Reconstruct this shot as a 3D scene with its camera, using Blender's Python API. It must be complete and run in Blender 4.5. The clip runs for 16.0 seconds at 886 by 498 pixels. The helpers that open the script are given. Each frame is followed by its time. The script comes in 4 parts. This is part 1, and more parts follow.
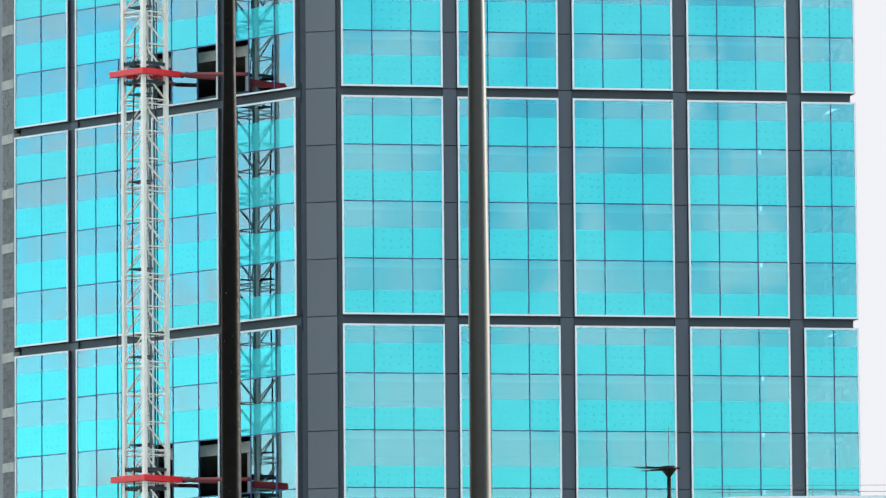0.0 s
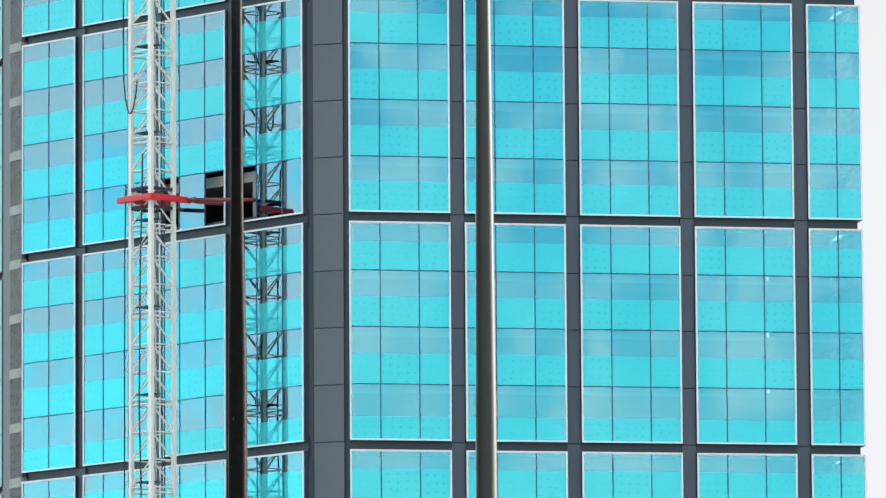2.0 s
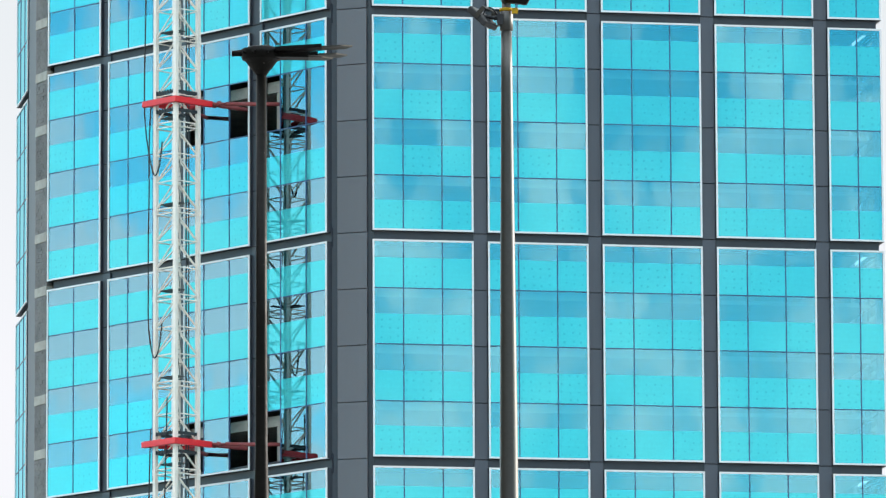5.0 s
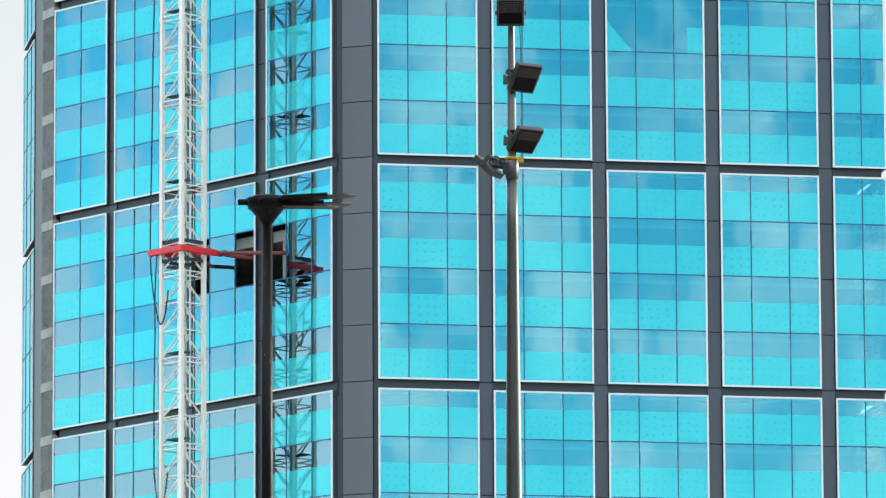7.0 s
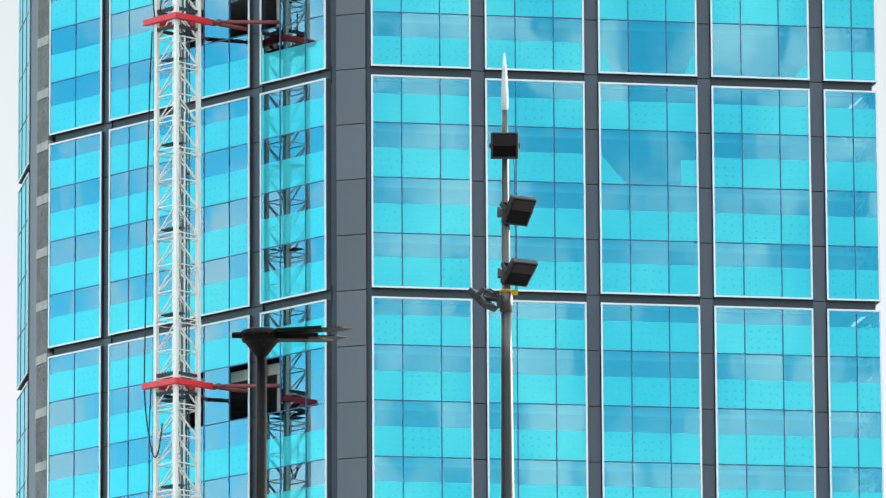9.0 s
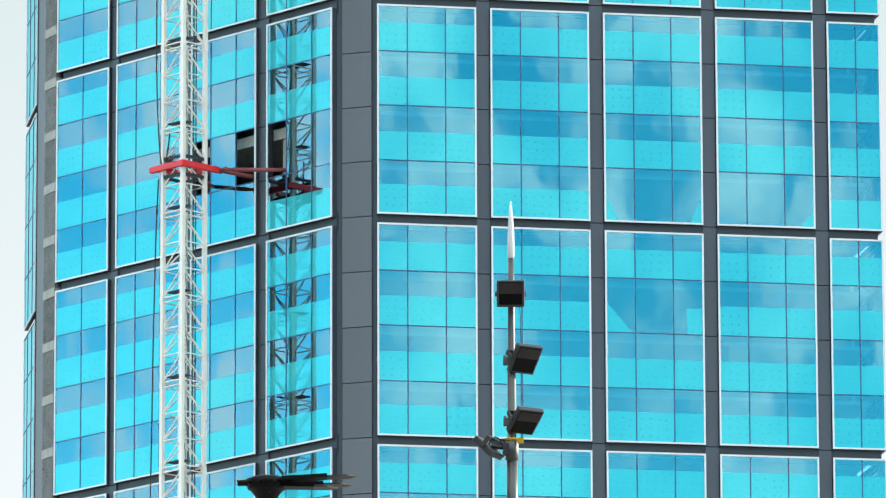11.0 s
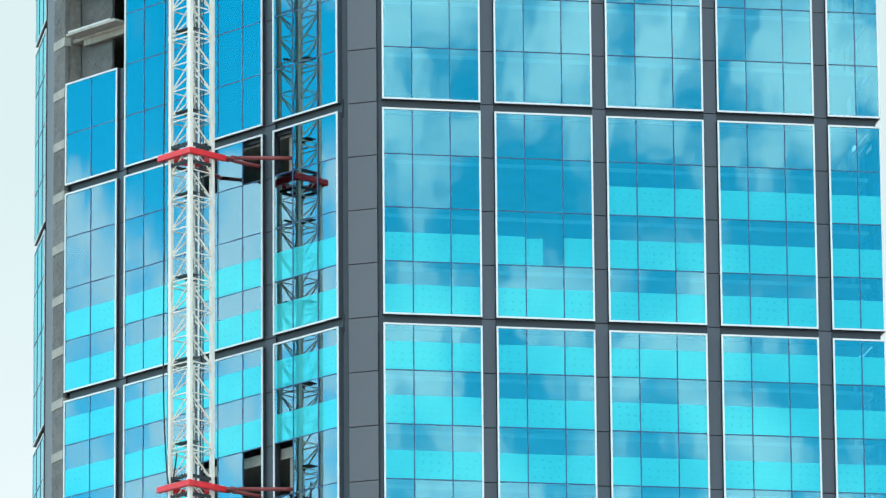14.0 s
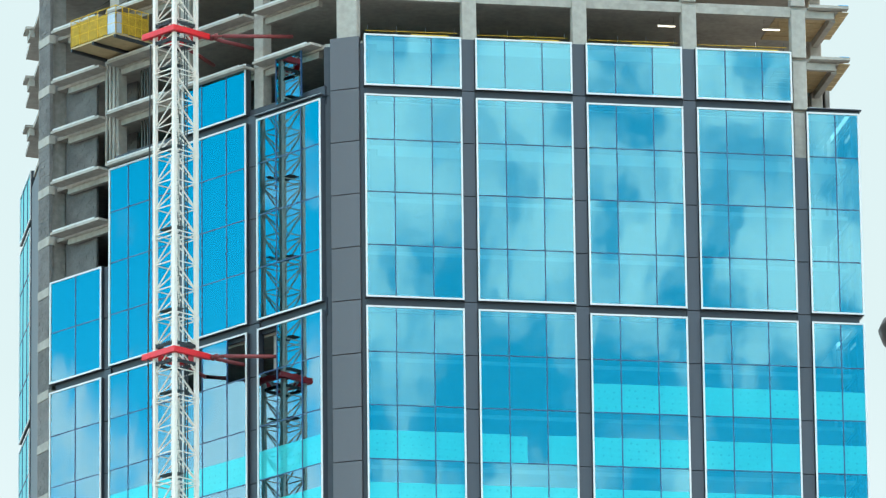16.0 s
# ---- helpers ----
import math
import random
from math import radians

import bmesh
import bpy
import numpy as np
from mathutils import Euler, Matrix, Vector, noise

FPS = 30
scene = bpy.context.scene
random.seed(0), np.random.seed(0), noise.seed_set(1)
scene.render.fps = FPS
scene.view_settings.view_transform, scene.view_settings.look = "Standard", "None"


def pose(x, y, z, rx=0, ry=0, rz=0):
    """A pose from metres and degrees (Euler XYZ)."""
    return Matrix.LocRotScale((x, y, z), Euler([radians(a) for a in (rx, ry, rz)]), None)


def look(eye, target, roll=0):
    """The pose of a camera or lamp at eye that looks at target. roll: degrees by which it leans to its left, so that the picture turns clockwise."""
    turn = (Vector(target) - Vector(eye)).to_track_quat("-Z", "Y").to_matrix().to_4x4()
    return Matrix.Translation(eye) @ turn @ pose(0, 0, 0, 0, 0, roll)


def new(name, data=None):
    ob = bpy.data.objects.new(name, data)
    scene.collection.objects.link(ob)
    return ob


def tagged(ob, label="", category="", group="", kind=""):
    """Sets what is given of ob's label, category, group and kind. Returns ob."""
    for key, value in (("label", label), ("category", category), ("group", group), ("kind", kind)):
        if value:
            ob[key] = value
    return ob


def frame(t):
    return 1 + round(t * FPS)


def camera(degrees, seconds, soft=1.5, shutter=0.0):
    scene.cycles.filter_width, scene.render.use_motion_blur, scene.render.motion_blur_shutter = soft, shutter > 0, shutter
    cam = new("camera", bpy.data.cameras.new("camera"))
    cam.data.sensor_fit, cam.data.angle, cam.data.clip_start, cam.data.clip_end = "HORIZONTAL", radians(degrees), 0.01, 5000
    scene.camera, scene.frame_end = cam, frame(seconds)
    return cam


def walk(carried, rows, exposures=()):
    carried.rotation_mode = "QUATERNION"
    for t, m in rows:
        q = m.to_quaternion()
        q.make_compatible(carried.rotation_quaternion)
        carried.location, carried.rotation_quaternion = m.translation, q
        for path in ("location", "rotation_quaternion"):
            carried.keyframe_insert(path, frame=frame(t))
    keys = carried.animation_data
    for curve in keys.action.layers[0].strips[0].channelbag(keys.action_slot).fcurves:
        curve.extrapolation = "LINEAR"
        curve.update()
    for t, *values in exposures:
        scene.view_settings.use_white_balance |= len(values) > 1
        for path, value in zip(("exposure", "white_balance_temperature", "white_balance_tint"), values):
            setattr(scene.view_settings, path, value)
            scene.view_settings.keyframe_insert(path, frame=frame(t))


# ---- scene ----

# ---- camera: stands on the ground and tilts up the tower ----
cam = camera(6.968, 16.0, soft=1.3)
EYE = (0.0, 0.0, 1.6)
TURNS = [
    (0.0, 0.7842, 6.2004, -0.464),
    (0.5, 0.7663, 6.3833, -0.454),
    (1.0, 0.7668, 6.6075, -0.447),
    (1.5, 0.7521, 6.8850, -0.438),
    (2.0, 0.7332, 7.1919, -0.373),
    (2.5, 0.7132, 7.5075, -0.381),
    (3.0, 0.6928, 7.7862, -0.332),
    (3.5, 0.6465, 8.1041, -0.340),
    (4.0, 0.6224, 8.4530, -0.293),
    (6.5, 0.4946, 10.0190, -0.270),
    (7.0, 0.5084, 10.2926, -0.267),
    (7.5, 0.5600, 10.5493, -0.256),
    (8.0, 0.6075, 10.7812, -0.281),
    (8.5, 0.5895, 11.0420, -0.286),
    (9.0, 0.5604, 11.3385, -0.322),
    (11.5, 0.5153, 12.9022, -0.184),
    (12.0, 0.5464, 13.3742, -0.198),
    (12.5, 0.5754, 13.8375, -0.176),
    (13.0, 0.5616, 14.2360, -0.240),
    (13.5, 0.5193, 14.6501, -0.437),
    (14.0, 0.4773, 15.0110, -0.467),
    (14.5, 0.4976, 15.3366, -0.438),
    (15.0, 0.6206, 15.7009, -0.486),
    (15.5, 0.6816, 16.0394, -0.568),
    (16.0, 0.6217, 16.5665, -0.684),
]


def aim(yaw, pitch, roll):
    a, b = radians(yaw), radians(pitch)
    way = Vector((math.sin(a) * math.cos(b), math.cos(a) * math.cos(b), math.sin(b)))
    return look(EYE, Vector(EYE) + way * 100.0, roll)


walk(cam, [(t, aim(yaw, pitch, roll)) for t, yaw, pitch, roll in TURNS],
     exposures=[(0.0, -0.1, 6880, 12), (7.0, 0.02, 6900, 12), (11.5, 0.1, 6800, 9), (16.0, 0.2, 6680, 6)])

# ---- sky and sun ----
SUN_EL, SUN_AZ = 17.0, 64.0   # azimuth from +y towards +x
world = bpy.data.worlds.new("sky")
scene.world = world
world.use_nodes = True
wn, wl = world.node_tree.nodes, world.node_tree.links
wn.clear()


def wnode(kind, **kw):
    n = wn.new(kind)
    for k, v in kw.items():
        n.inputs[k].default_value = v
    return n


w_out = wn.new("ShaderNodeOutputWorld")
w_bg = wn.new("ShaderNodeBackground")
w_bg.inputs["Strength"].default_value = 0.1
w_sky = wn.new("ShaderNodeTexSky")
w_sky.sky_type = "NISHITA"
w_sky.sun_disc = False
w_sky.sun_elevation = radians(SUN_EL)
w_sky.sun_rotation = radians(SUN_AZ)
w_sky.air_density = 0.75
w_sky.dust_density = 0.3
w_sat = wnode("ShaderNodeHueSaturation", Hue=0.468, Saturation=1.6, Value=4.7)
w_co = wn.new("ShaderNodeTexCoord")
w_map = wn.new("ShaderNodeMapping")
w_map.inputs["Scale"].default_value = (84.0, 84.0, 52.0)
w_map.inputs["Location"].default_value = (7.3, 2.4, 5.2)
w_cl = wnode("ShaderNodeTexNoise", Scale=1.0, Detail=7.0, Roughness=0.52, Distortion=0.5)
w_ramp = wn.new("ShaderNodeMapRange")
w_ramp.interpolation_type = "SMOOTHSTEP"
w_ramp.inputs["From Min"].default_value = 0.40
w_ramp.inputs["From Max"].default_value = 0.64
w_ramp.inputs["To Max"].default_value = 0.78


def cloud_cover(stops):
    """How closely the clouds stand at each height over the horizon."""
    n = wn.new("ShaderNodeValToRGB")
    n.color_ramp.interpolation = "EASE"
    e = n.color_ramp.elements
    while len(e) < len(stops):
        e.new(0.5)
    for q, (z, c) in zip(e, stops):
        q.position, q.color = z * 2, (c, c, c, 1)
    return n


# cover set for the glass reflections: a low west bank under clear sky, broken cloud in the south
# dense cover from 0.42 up is added out of view for whiter light
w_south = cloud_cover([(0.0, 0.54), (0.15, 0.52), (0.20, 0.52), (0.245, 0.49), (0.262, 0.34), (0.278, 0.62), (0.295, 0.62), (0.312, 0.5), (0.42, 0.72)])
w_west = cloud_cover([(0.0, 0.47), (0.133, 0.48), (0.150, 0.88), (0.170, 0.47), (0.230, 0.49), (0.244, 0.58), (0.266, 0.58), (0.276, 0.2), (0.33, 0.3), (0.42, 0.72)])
# bright haze over the far side of the sky
w_haze = wn.new("ShaderNodeMapRange")
w_haze.interpolation_type = "SMOOTHSTEP"
w_haze.inputs["From Min"].default_value = 0.2
w_haze.inputs["From Max"].default_value = 0.75
w_dot = wn.new("ShaderNodeVectorMath"); w_dot.operation = "DOT_PRODUCT"
w_dot.inputs[1].default_value = (0.5, 0.87, 0.0)
w_mix = wn.new("ShaderNodeMix"); w_mix.data_type = "RGBA"
w_mix.inputs[7].default_value = (21.0, 22.8, 24.8, 1)
w_mix2 = wn.new("ShaderNodeMix"); w_mix2.data_type = "RGBA"
w_grad = wn.new("ShaderNodeMix"); w_grad.data_type = "RGBA"
w_grad.inputs[6].default_value = (9.1, 9.6, 10.5, 1)
w_grad.inputs[7].default_value = (6.5, 7.85, 8.3, 1)
w_sep = wn.new("ShaderNodeSeparateXYZ")
w_up = wn.new("ShaderNodeMapRange")
w_up.inputs["From Min"].default_value, w_up.inputs["From Max"].default_value = 0.14, 0.27
wl.new(w_co.outputs["Generated"], w_sep.inputs[0])
wl.new(w_sep.outputs["Z"], w_up.inputs["Value"])
wl.new(w_up.outputs[0], w_grad.inputs[0])
wl.new(w_grad.outputs[2], w_mix2.inputs[7])
wl.new(w_co.outputs["Generated"], w_map.inputs["Vector"])
wl.new(w_map.outputs[0], w_cl.inputs["Vector"])
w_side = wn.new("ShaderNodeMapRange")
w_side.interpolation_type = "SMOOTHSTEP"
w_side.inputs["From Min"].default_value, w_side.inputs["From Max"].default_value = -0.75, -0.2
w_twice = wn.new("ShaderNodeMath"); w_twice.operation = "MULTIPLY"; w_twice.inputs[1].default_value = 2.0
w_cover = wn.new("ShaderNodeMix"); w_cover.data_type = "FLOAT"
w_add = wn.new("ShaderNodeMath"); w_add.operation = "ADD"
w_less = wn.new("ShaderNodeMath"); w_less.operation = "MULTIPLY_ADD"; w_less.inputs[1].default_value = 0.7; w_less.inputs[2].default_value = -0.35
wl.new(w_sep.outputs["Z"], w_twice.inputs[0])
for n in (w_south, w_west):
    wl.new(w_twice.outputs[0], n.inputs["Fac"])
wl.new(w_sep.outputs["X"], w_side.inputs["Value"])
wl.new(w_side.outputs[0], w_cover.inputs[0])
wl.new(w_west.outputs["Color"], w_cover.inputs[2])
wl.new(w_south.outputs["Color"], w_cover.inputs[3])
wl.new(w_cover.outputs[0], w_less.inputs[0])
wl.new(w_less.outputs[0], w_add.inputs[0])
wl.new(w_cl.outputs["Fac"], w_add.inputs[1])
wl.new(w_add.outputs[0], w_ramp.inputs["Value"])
wl.new(w_co.outputs["Generated"], w_dot.inputs[0])
wl.new(w_dot.outputs["Value"], w_haze.inputs["Value"])
wl.new(w_sky.outputs[0], w_sat.inputs["Color"])
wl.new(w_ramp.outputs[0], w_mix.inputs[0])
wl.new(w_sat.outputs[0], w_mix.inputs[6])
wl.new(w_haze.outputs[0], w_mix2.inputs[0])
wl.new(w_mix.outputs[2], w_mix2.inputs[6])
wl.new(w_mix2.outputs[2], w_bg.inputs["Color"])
wl.new(w_bg.outputs[0], w_out.inputs["Surface"])

sun = new("sun", bpy.data.lights.new("sun", "SUN"))
sun.data.energy, sun.data.angle, sun.data.color = 4.2, radians(3.0), (1.0, 0.96, 0.90)
to_sun = Vector((math.sin(radians(SUN_AZ)) * math.cos(radians(SUN_EL)), math.cos(radians(SUN_AZ)) * math.cos(radians(SUN_EL)), math.sin(radians(SUN_EL))))
sun.matrix_world = look(to_sun * 400, (0, 0, 0))


# ---- materials ----
def material(name, base, rough=0.6, metal=0.0, vary=0.15, scale=1.5, fine=18.0, bump=0.15, spec=0.5, streak=False, rand=0.0):
    """A surface with stains at a large scale, grain at a small one, and fine relief."""
    m = bpy.data.materials.new(name)
    m.use_nodes = True
    n, l = m.node_tree.nodes, m.node_tree.links
    bsdf = n["Principled BSDF"]
    bsdf.inputs["Roughness"].default_value = rough
    bsdf.inputs["Metallic"].default_value = metal
    bsdf.inputs["Specular IOR Level"].default_value = spec
    co = n.new("ShaderNodeTexCoord")
    mp = n.new("ShaderNodeMapping")
    if streak:
        mp.inputs["Scale"].default_value = (1, 1, 0.12)
    l.new(co.outputs["Object"], mp.inputs["Vector"])
    big = n.new("ShaderNodeTexNoise"); big.inputs["Scale"].default_value = scale; big.inputs["Detail"].default_value = 5
    small = n.new("ShaderNodeTexNoise"); small.inputs["Scale"].default_value = fine; small.inputs["Detail"].default_value = 3
    l.new(mp.outputs[0], big.inputs["Vector"]); l.new(co.outputs["Object"], small.inputs["Vector"])
    add = n.new("ShaderNodeMath"); add.operation = "ADD"
    l.new(big.outputs["Fac"], add.inputs[0]); l.new(small.outputs["Fac"], add.inputs[1])
    last = add.outputs[0]
    if rand:
        info = n.new("ShaderNodeObjectInfo")
        ma = n.new("ShaderNodeMath"); ma.operation = "MULTIPLY_ADD"
        ma.inputs[1].default_value = rand
        l.new(info.outputs["Random"], ma.inputs[0]); l.new(last, ma.inputs[2])
        last = ma.outputs[0]
    mr = n.new("ShaderNodeMapRange")
    mr.inputs["From Min"].default_value, mr.inputs["From Max"].default_value = 0.6, 1.4 + rand
    mr.inputs["To Min"].default_value, mr.inputs["To Max"].default_value = 1 - vary, 1 + vary
    l.new(last, mr.inputs["Value"])
    mul = n.new("ShaderNodeVectorMath"); mul.operation = "SCALE"
    mul.inputs[0].default_value = base
    l.new(mr.outputs[0], mul.inputs["Scale"])
    l.new(mul.outputs[0], bsdf.inputs["Base Color"])
    if bump:
        bp = n.new("ShaderNodeBump"); bp.inputs["Strength"].default_value = bump; bp.inputs["Distance"].default_value = 0.02
        l.new(small.outputs["Fac"], bp.inputs["Height"])
        l.new(bp.outputs[0], bsdf.inputs["Normal"])
    return m


def glass_material(name, tint, through_tint, share, wave=0.004):
    """Coated window glass: a tinted mirror over a tinted clear body, panes very slightly uneven."""
    m = bpy.data.materials.new(name)
    m.use_nodes = True
    n, l = m.node_tree.nodes, m.node_tree.links
    n.clear()
    out = n.new("ShaderNodeOutputMaterial")
    mix = n.new("ShaderNodeMixShader"); mix.inputs[0].default_value = share
    gl = n.new("ShaderNodeBsdfGlossy"); gl.inputs["Color"].default_value = (*tint, 1); gl.inputs["Roughness"].default_value = 0.015
    fr = n.new("ShaderNodeFresnel"); fr.inputs["IOR"].default_value = 1.45
    ad = n.new("ShaderNodeMath"); ad.operation = "MULTIPLY_ADD"; ad.inputs[1].default_value = 1.5; ad.inputs[2].default_value = share
    ad.use_clamp = True
    l.new(fr.outputs[0], ad.inputs[0]); l.new(ad.outputs[0], mix.inputs[0])
    tr = n.new("ShaderNodeBsdfTransparent"); tr.inputs["Color"].default_value = (*through_tint, 1)
    co = n.new("ShaderNodeTexCoord")
    info = n.new("ShaderNodeObjectInfo")
    sc = n.new("ShaderNodeVectorMath"); sc.operation = "ADD"
    l.new(co.outputs["Object"], sc.inputs[0]); l.new(info.outputs["Random"], sc.inputs[1])
    nz = n.new("ShaderNodeTexNoise"); nz.inputs["Scale"].default_value = 0.55; nz.inputs["Detail"].default_value = 1.0
    l.new(sc.outputs[0], nz.inputs["Vector"])
    bp = n.new("ShaderNodeBump"); bp.inputs["Strength"].default_value = 1.0; bp.inputs["Distance"].default_value = wave
    l.new(nz.outputs["Fac"], bp.inputs["Height"]); l.new(bp.outputs[0], gl.inputs["Normal"])
    l.new(tr.outputs[0], mix.inputs[1]); l.new(gl.outputs[0], mix.inputs[2]); l.new(mix.outputs[0], out.inputs["Surface"])
    return m


def foil_material(name, base):
    """Protective film with small printed marks."""
    m = material(name, base, 0.5, 0, 0.12, 0.7, 6.0, 0.0)
    n, l = m.node_tree.nodes, m.node_tree.links
    bsdf = n["Principled BSDF"]
    co = n.new("ShaderNodeTexCoord")
    info = n.new("ShaderNodeObjectInfo")
    mp = n.new("ShaderNodeMapping"); mp.inputs["Scale"].default_value = (1.75, 0.0, 1.75)
    l.new(co.outputs["Object"], mp.inputs["Vector"])
    sh = n.new("ShaderNodeMath"); sh.operation = "MULTIPLY"; sh.inputs[1].default_value = 37.0
    l.new(info.outputs["Random"], sh.inputs[0])
    ad = n.new("ShaderNodeVectorMath"); ad.operation = "ADD"
    l.new(mp.outputs[0], ad.inputs[0]); l.new(sh.outputs[0], ad.inputs[1])
    sp = n.new("ShaderNodeSeparateXYZ"); cb = n.new("ShaderNodeCombineXYZ")
    l.new(ad.outputs[0], sp.inputs[0]); l.new(sp.outputs["X"], cb.inputs["X"]); l.new(sp.outputs["Z"], cb.inputs["Y"])
    vo = n.new("ShaderNodeTexVoronoi"); vo.voronoi_dimensions = "2D"; vo.inputs["Scale"].default_value = 1.0; vo.inputs["Randomness"].default_value = 0.3
    l.new(cb.outputs[0], vo.inputs["Vector"])
    lt = n.new("ShaderNodeMath"); lt.operation = "LESS_THAN"
    sz = n.new("ShaderNodeMath"); sz.operation = "MULTIPLY_ADD"; sz.inputs[1].default_value = 0.06; sz.inputs[2].default_value = 0.075
    l.new(info.outputs["Random"], sz.inputs[0]); l.new(sz.outputs[0], lt.inputs[1])
    l.new(vo.outputs["Distance"], lt.inputs[0])
    nz = n.new("ShaderNodeTexNoise"); nz.inputs["Scale"].default_value = 9.0
    l.new(co.outputs["Object"], nz.inputs["Vector"])
    some = n.new("ShaderNodeMath"); some.operation = "GREATER_THAN"; some.inputs[1].default_value = 0.3
    l.new(info.outputs["Random"], some.inputs[0])
    mu = n.new("ShaderNodeMath"); mu.operation = "MULTIPLY"
    gt = n.new("ShaderNodeMath"); gt.operation = "GREATER_THAN"; gt.inputs[1].default_value = 0.40
    l.new(nz.outputs["Fac"], gt.inputs[0])
    l.new(lt.outputs[0], mu.inputs[0]); l.new(gt.outputs[0], mu.inputs[1])
    gl = n.new("ShaderNodeBsdfGlossy"); gl.inputs["Color"].default_value = (0.15, 0.84, 0.87, 1); gl.inputs["Roughness"].default_value = 0.03
    tl = n.new("ShaderNodeBsdfTranslucent"); tl.inputs["Color"].default_value = (0.02, 0.55, 0.6, 1)
    mt = n.new("ShaderNodeMixShader"); mt.inputs[0].default_value = 0.25
    l.new(bsdf.outputs[0], mt.inputs[1]); l.new(tl.outputs[0], mt.inputs[2])
    ms = n.new("ShaderNodeMixShader"); ms.inputs[0].default_value = 0.23
    l.new(mt.outputs[0], ms.inputs[1]); l.new(gl.outputs[0], ms.inputs[2])
    mark = n.new("ShaderNodeBsdfDiffuse"); mark.inputs["Color"].default_value = (0.004, 0.07, 0.11, 1)
    soft_ = n.new("ShaderNodeMath"); soft_.operation = "MULTIPLY"; soft_.inputs[1].default_value = 0.22
    few = n.new("ShaderNodeMath"); few.operation = "MULTIPLY"
    l.new(mu.outputs[0], few.inputs[0]); l.new(some.outputs[0], few.inputs[1])
    l.new(few.outputs[0], soft_.inputs[0])
    mm = n.new("ShaderNodeMixShader")
    l.new(soft_.outputs[0], mm.inputs[0]); l.new(ms.outputs[0], mm.inputs[1]); l.new(mark.outputs[0], mm.inputs[2])
    l.new(mm.outputs[0], n["Material Output"].inputs["Surface"])
    return m


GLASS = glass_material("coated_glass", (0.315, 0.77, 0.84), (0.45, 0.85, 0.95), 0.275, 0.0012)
# same glass; the west side's reflected light is toned into its tint
GLASS_WEST_TONED = glass_material("coated_glass_west_toned", (0.41, 0.69, 0.78), (0.45, 0.85, 0.95), 0.275, 0.0012)
CLEAR = glass_material("clear_glass", (1, 1, 1), (0.97, 1, 1), 0.04)
GLASS_SIDE = glass_material("tinted_glass", (0.42, 0.77, 0.86), (0.35, 0.8, 0.9), 0.3, 0.0012)
FOIL = foil_material("cyan_film", (0.004, 0.45, 0.485))
FRAME = material("white_aluminium", (0.66, 0.65, 0.65), 0.4, 0, 0.06, 0.6, 9, 0.03)
MULLION = material("dark_blue_mullion", (0.02, 0.065, 0.16), 0.4, 0, 0.15)
FLANK = material("dark_panel_edge", (0.026, 0.031, 0.042), 0.5, 0, 0.2)
CLAD = material("grey_cladding", (0.094, 0.086, 0.096), 0.45, 0, 0.2, 0.5, 14, 0.05, rand=0.5, streak=True)
# cladding of the main columns with their recess shade put into the colour
CLAD_MAIN_SHADE = material("grey_cladding_shade", (0.056, 0.061, 0.078), 0.45, 0, 0.2, 0.5, 14, 0.05, rand=0.5, streak=True)
# near-black copy for side-face columns and return wall, shade put into the colour
CLAD_DEEP_SHADE = material("grey_cladding_deep_shade", (0.04, 0.044, 0.055), 0.45, 0, 0.15, 0.5, 14, 0.05, rand=0.2)
CONCRETE = material("bare_concrete", (0.36, 0.325, 0.285), 0.85, 0, 0.24, 0.45, 2.2, 0.3, streak=True)
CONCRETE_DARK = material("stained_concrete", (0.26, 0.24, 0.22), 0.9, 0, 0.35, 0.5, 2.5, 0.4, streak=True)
BLOCK = material("block_masonry", (0.15, 0.138, 0.132), 0.9, 0, 0.55, 0.9, 11, 0.5, rand=0.3)
TIMBER = material("formwork_timber", (0.46, 0.33, 0.17), 0.8, 0, 0.2, 2.0, 20, 0.2)
MAST_WHITE = material("white_mast_paint", (0.79, 0.69, 0.61), 0.5, 0, 0.12, 1.2, 12, 0.1)
RED = material("red_paint", (0.72, 0.012, 0.018), 0.4, 0, 0.12, 1.0, 10, 0.05)
RUST_RED = material("dull_red_paint", (0.22, 0.035, 0.035), 0.55, 0, 0.2, 1.0, 10, 0.1)
STEEL_DARK = material("dark_steel", (0.04, 0.043, 0.047), 0.5, 0.4, 0.25, 2.0, 15, 0.1)
CABLE = material("black_rubber", (0.012, 0.012, 0.013), 0.6, 0, 0.2)
POLE_STEEL = material("varnished_steel_pole", (0.085, 0.085, 0.078), 0.5, 1.0, 0.12, 1.5, 25, 0.05, streak=True)
POLE_STEEL.node_tree.nodes["Principled BSDF"].inputs["Coat Weight"].default_value = 1.0
POLE_STEEL.node_tree.nodes["Principled BSDF"].inputs["Coat Roughness"].default_value = 0.4
GALV = material("galvanised_steel", (0.13, 0.127, 0.115), 0.48, 1.0, 0.15, 1.5, 25, 0.1, streak=True)
BLACK_POLE = material("worn_black_paint", (0.009, 0.009, 0.008), 0.45, 0, 0.4, 3.0, 22, 0.2, spec=0.2)
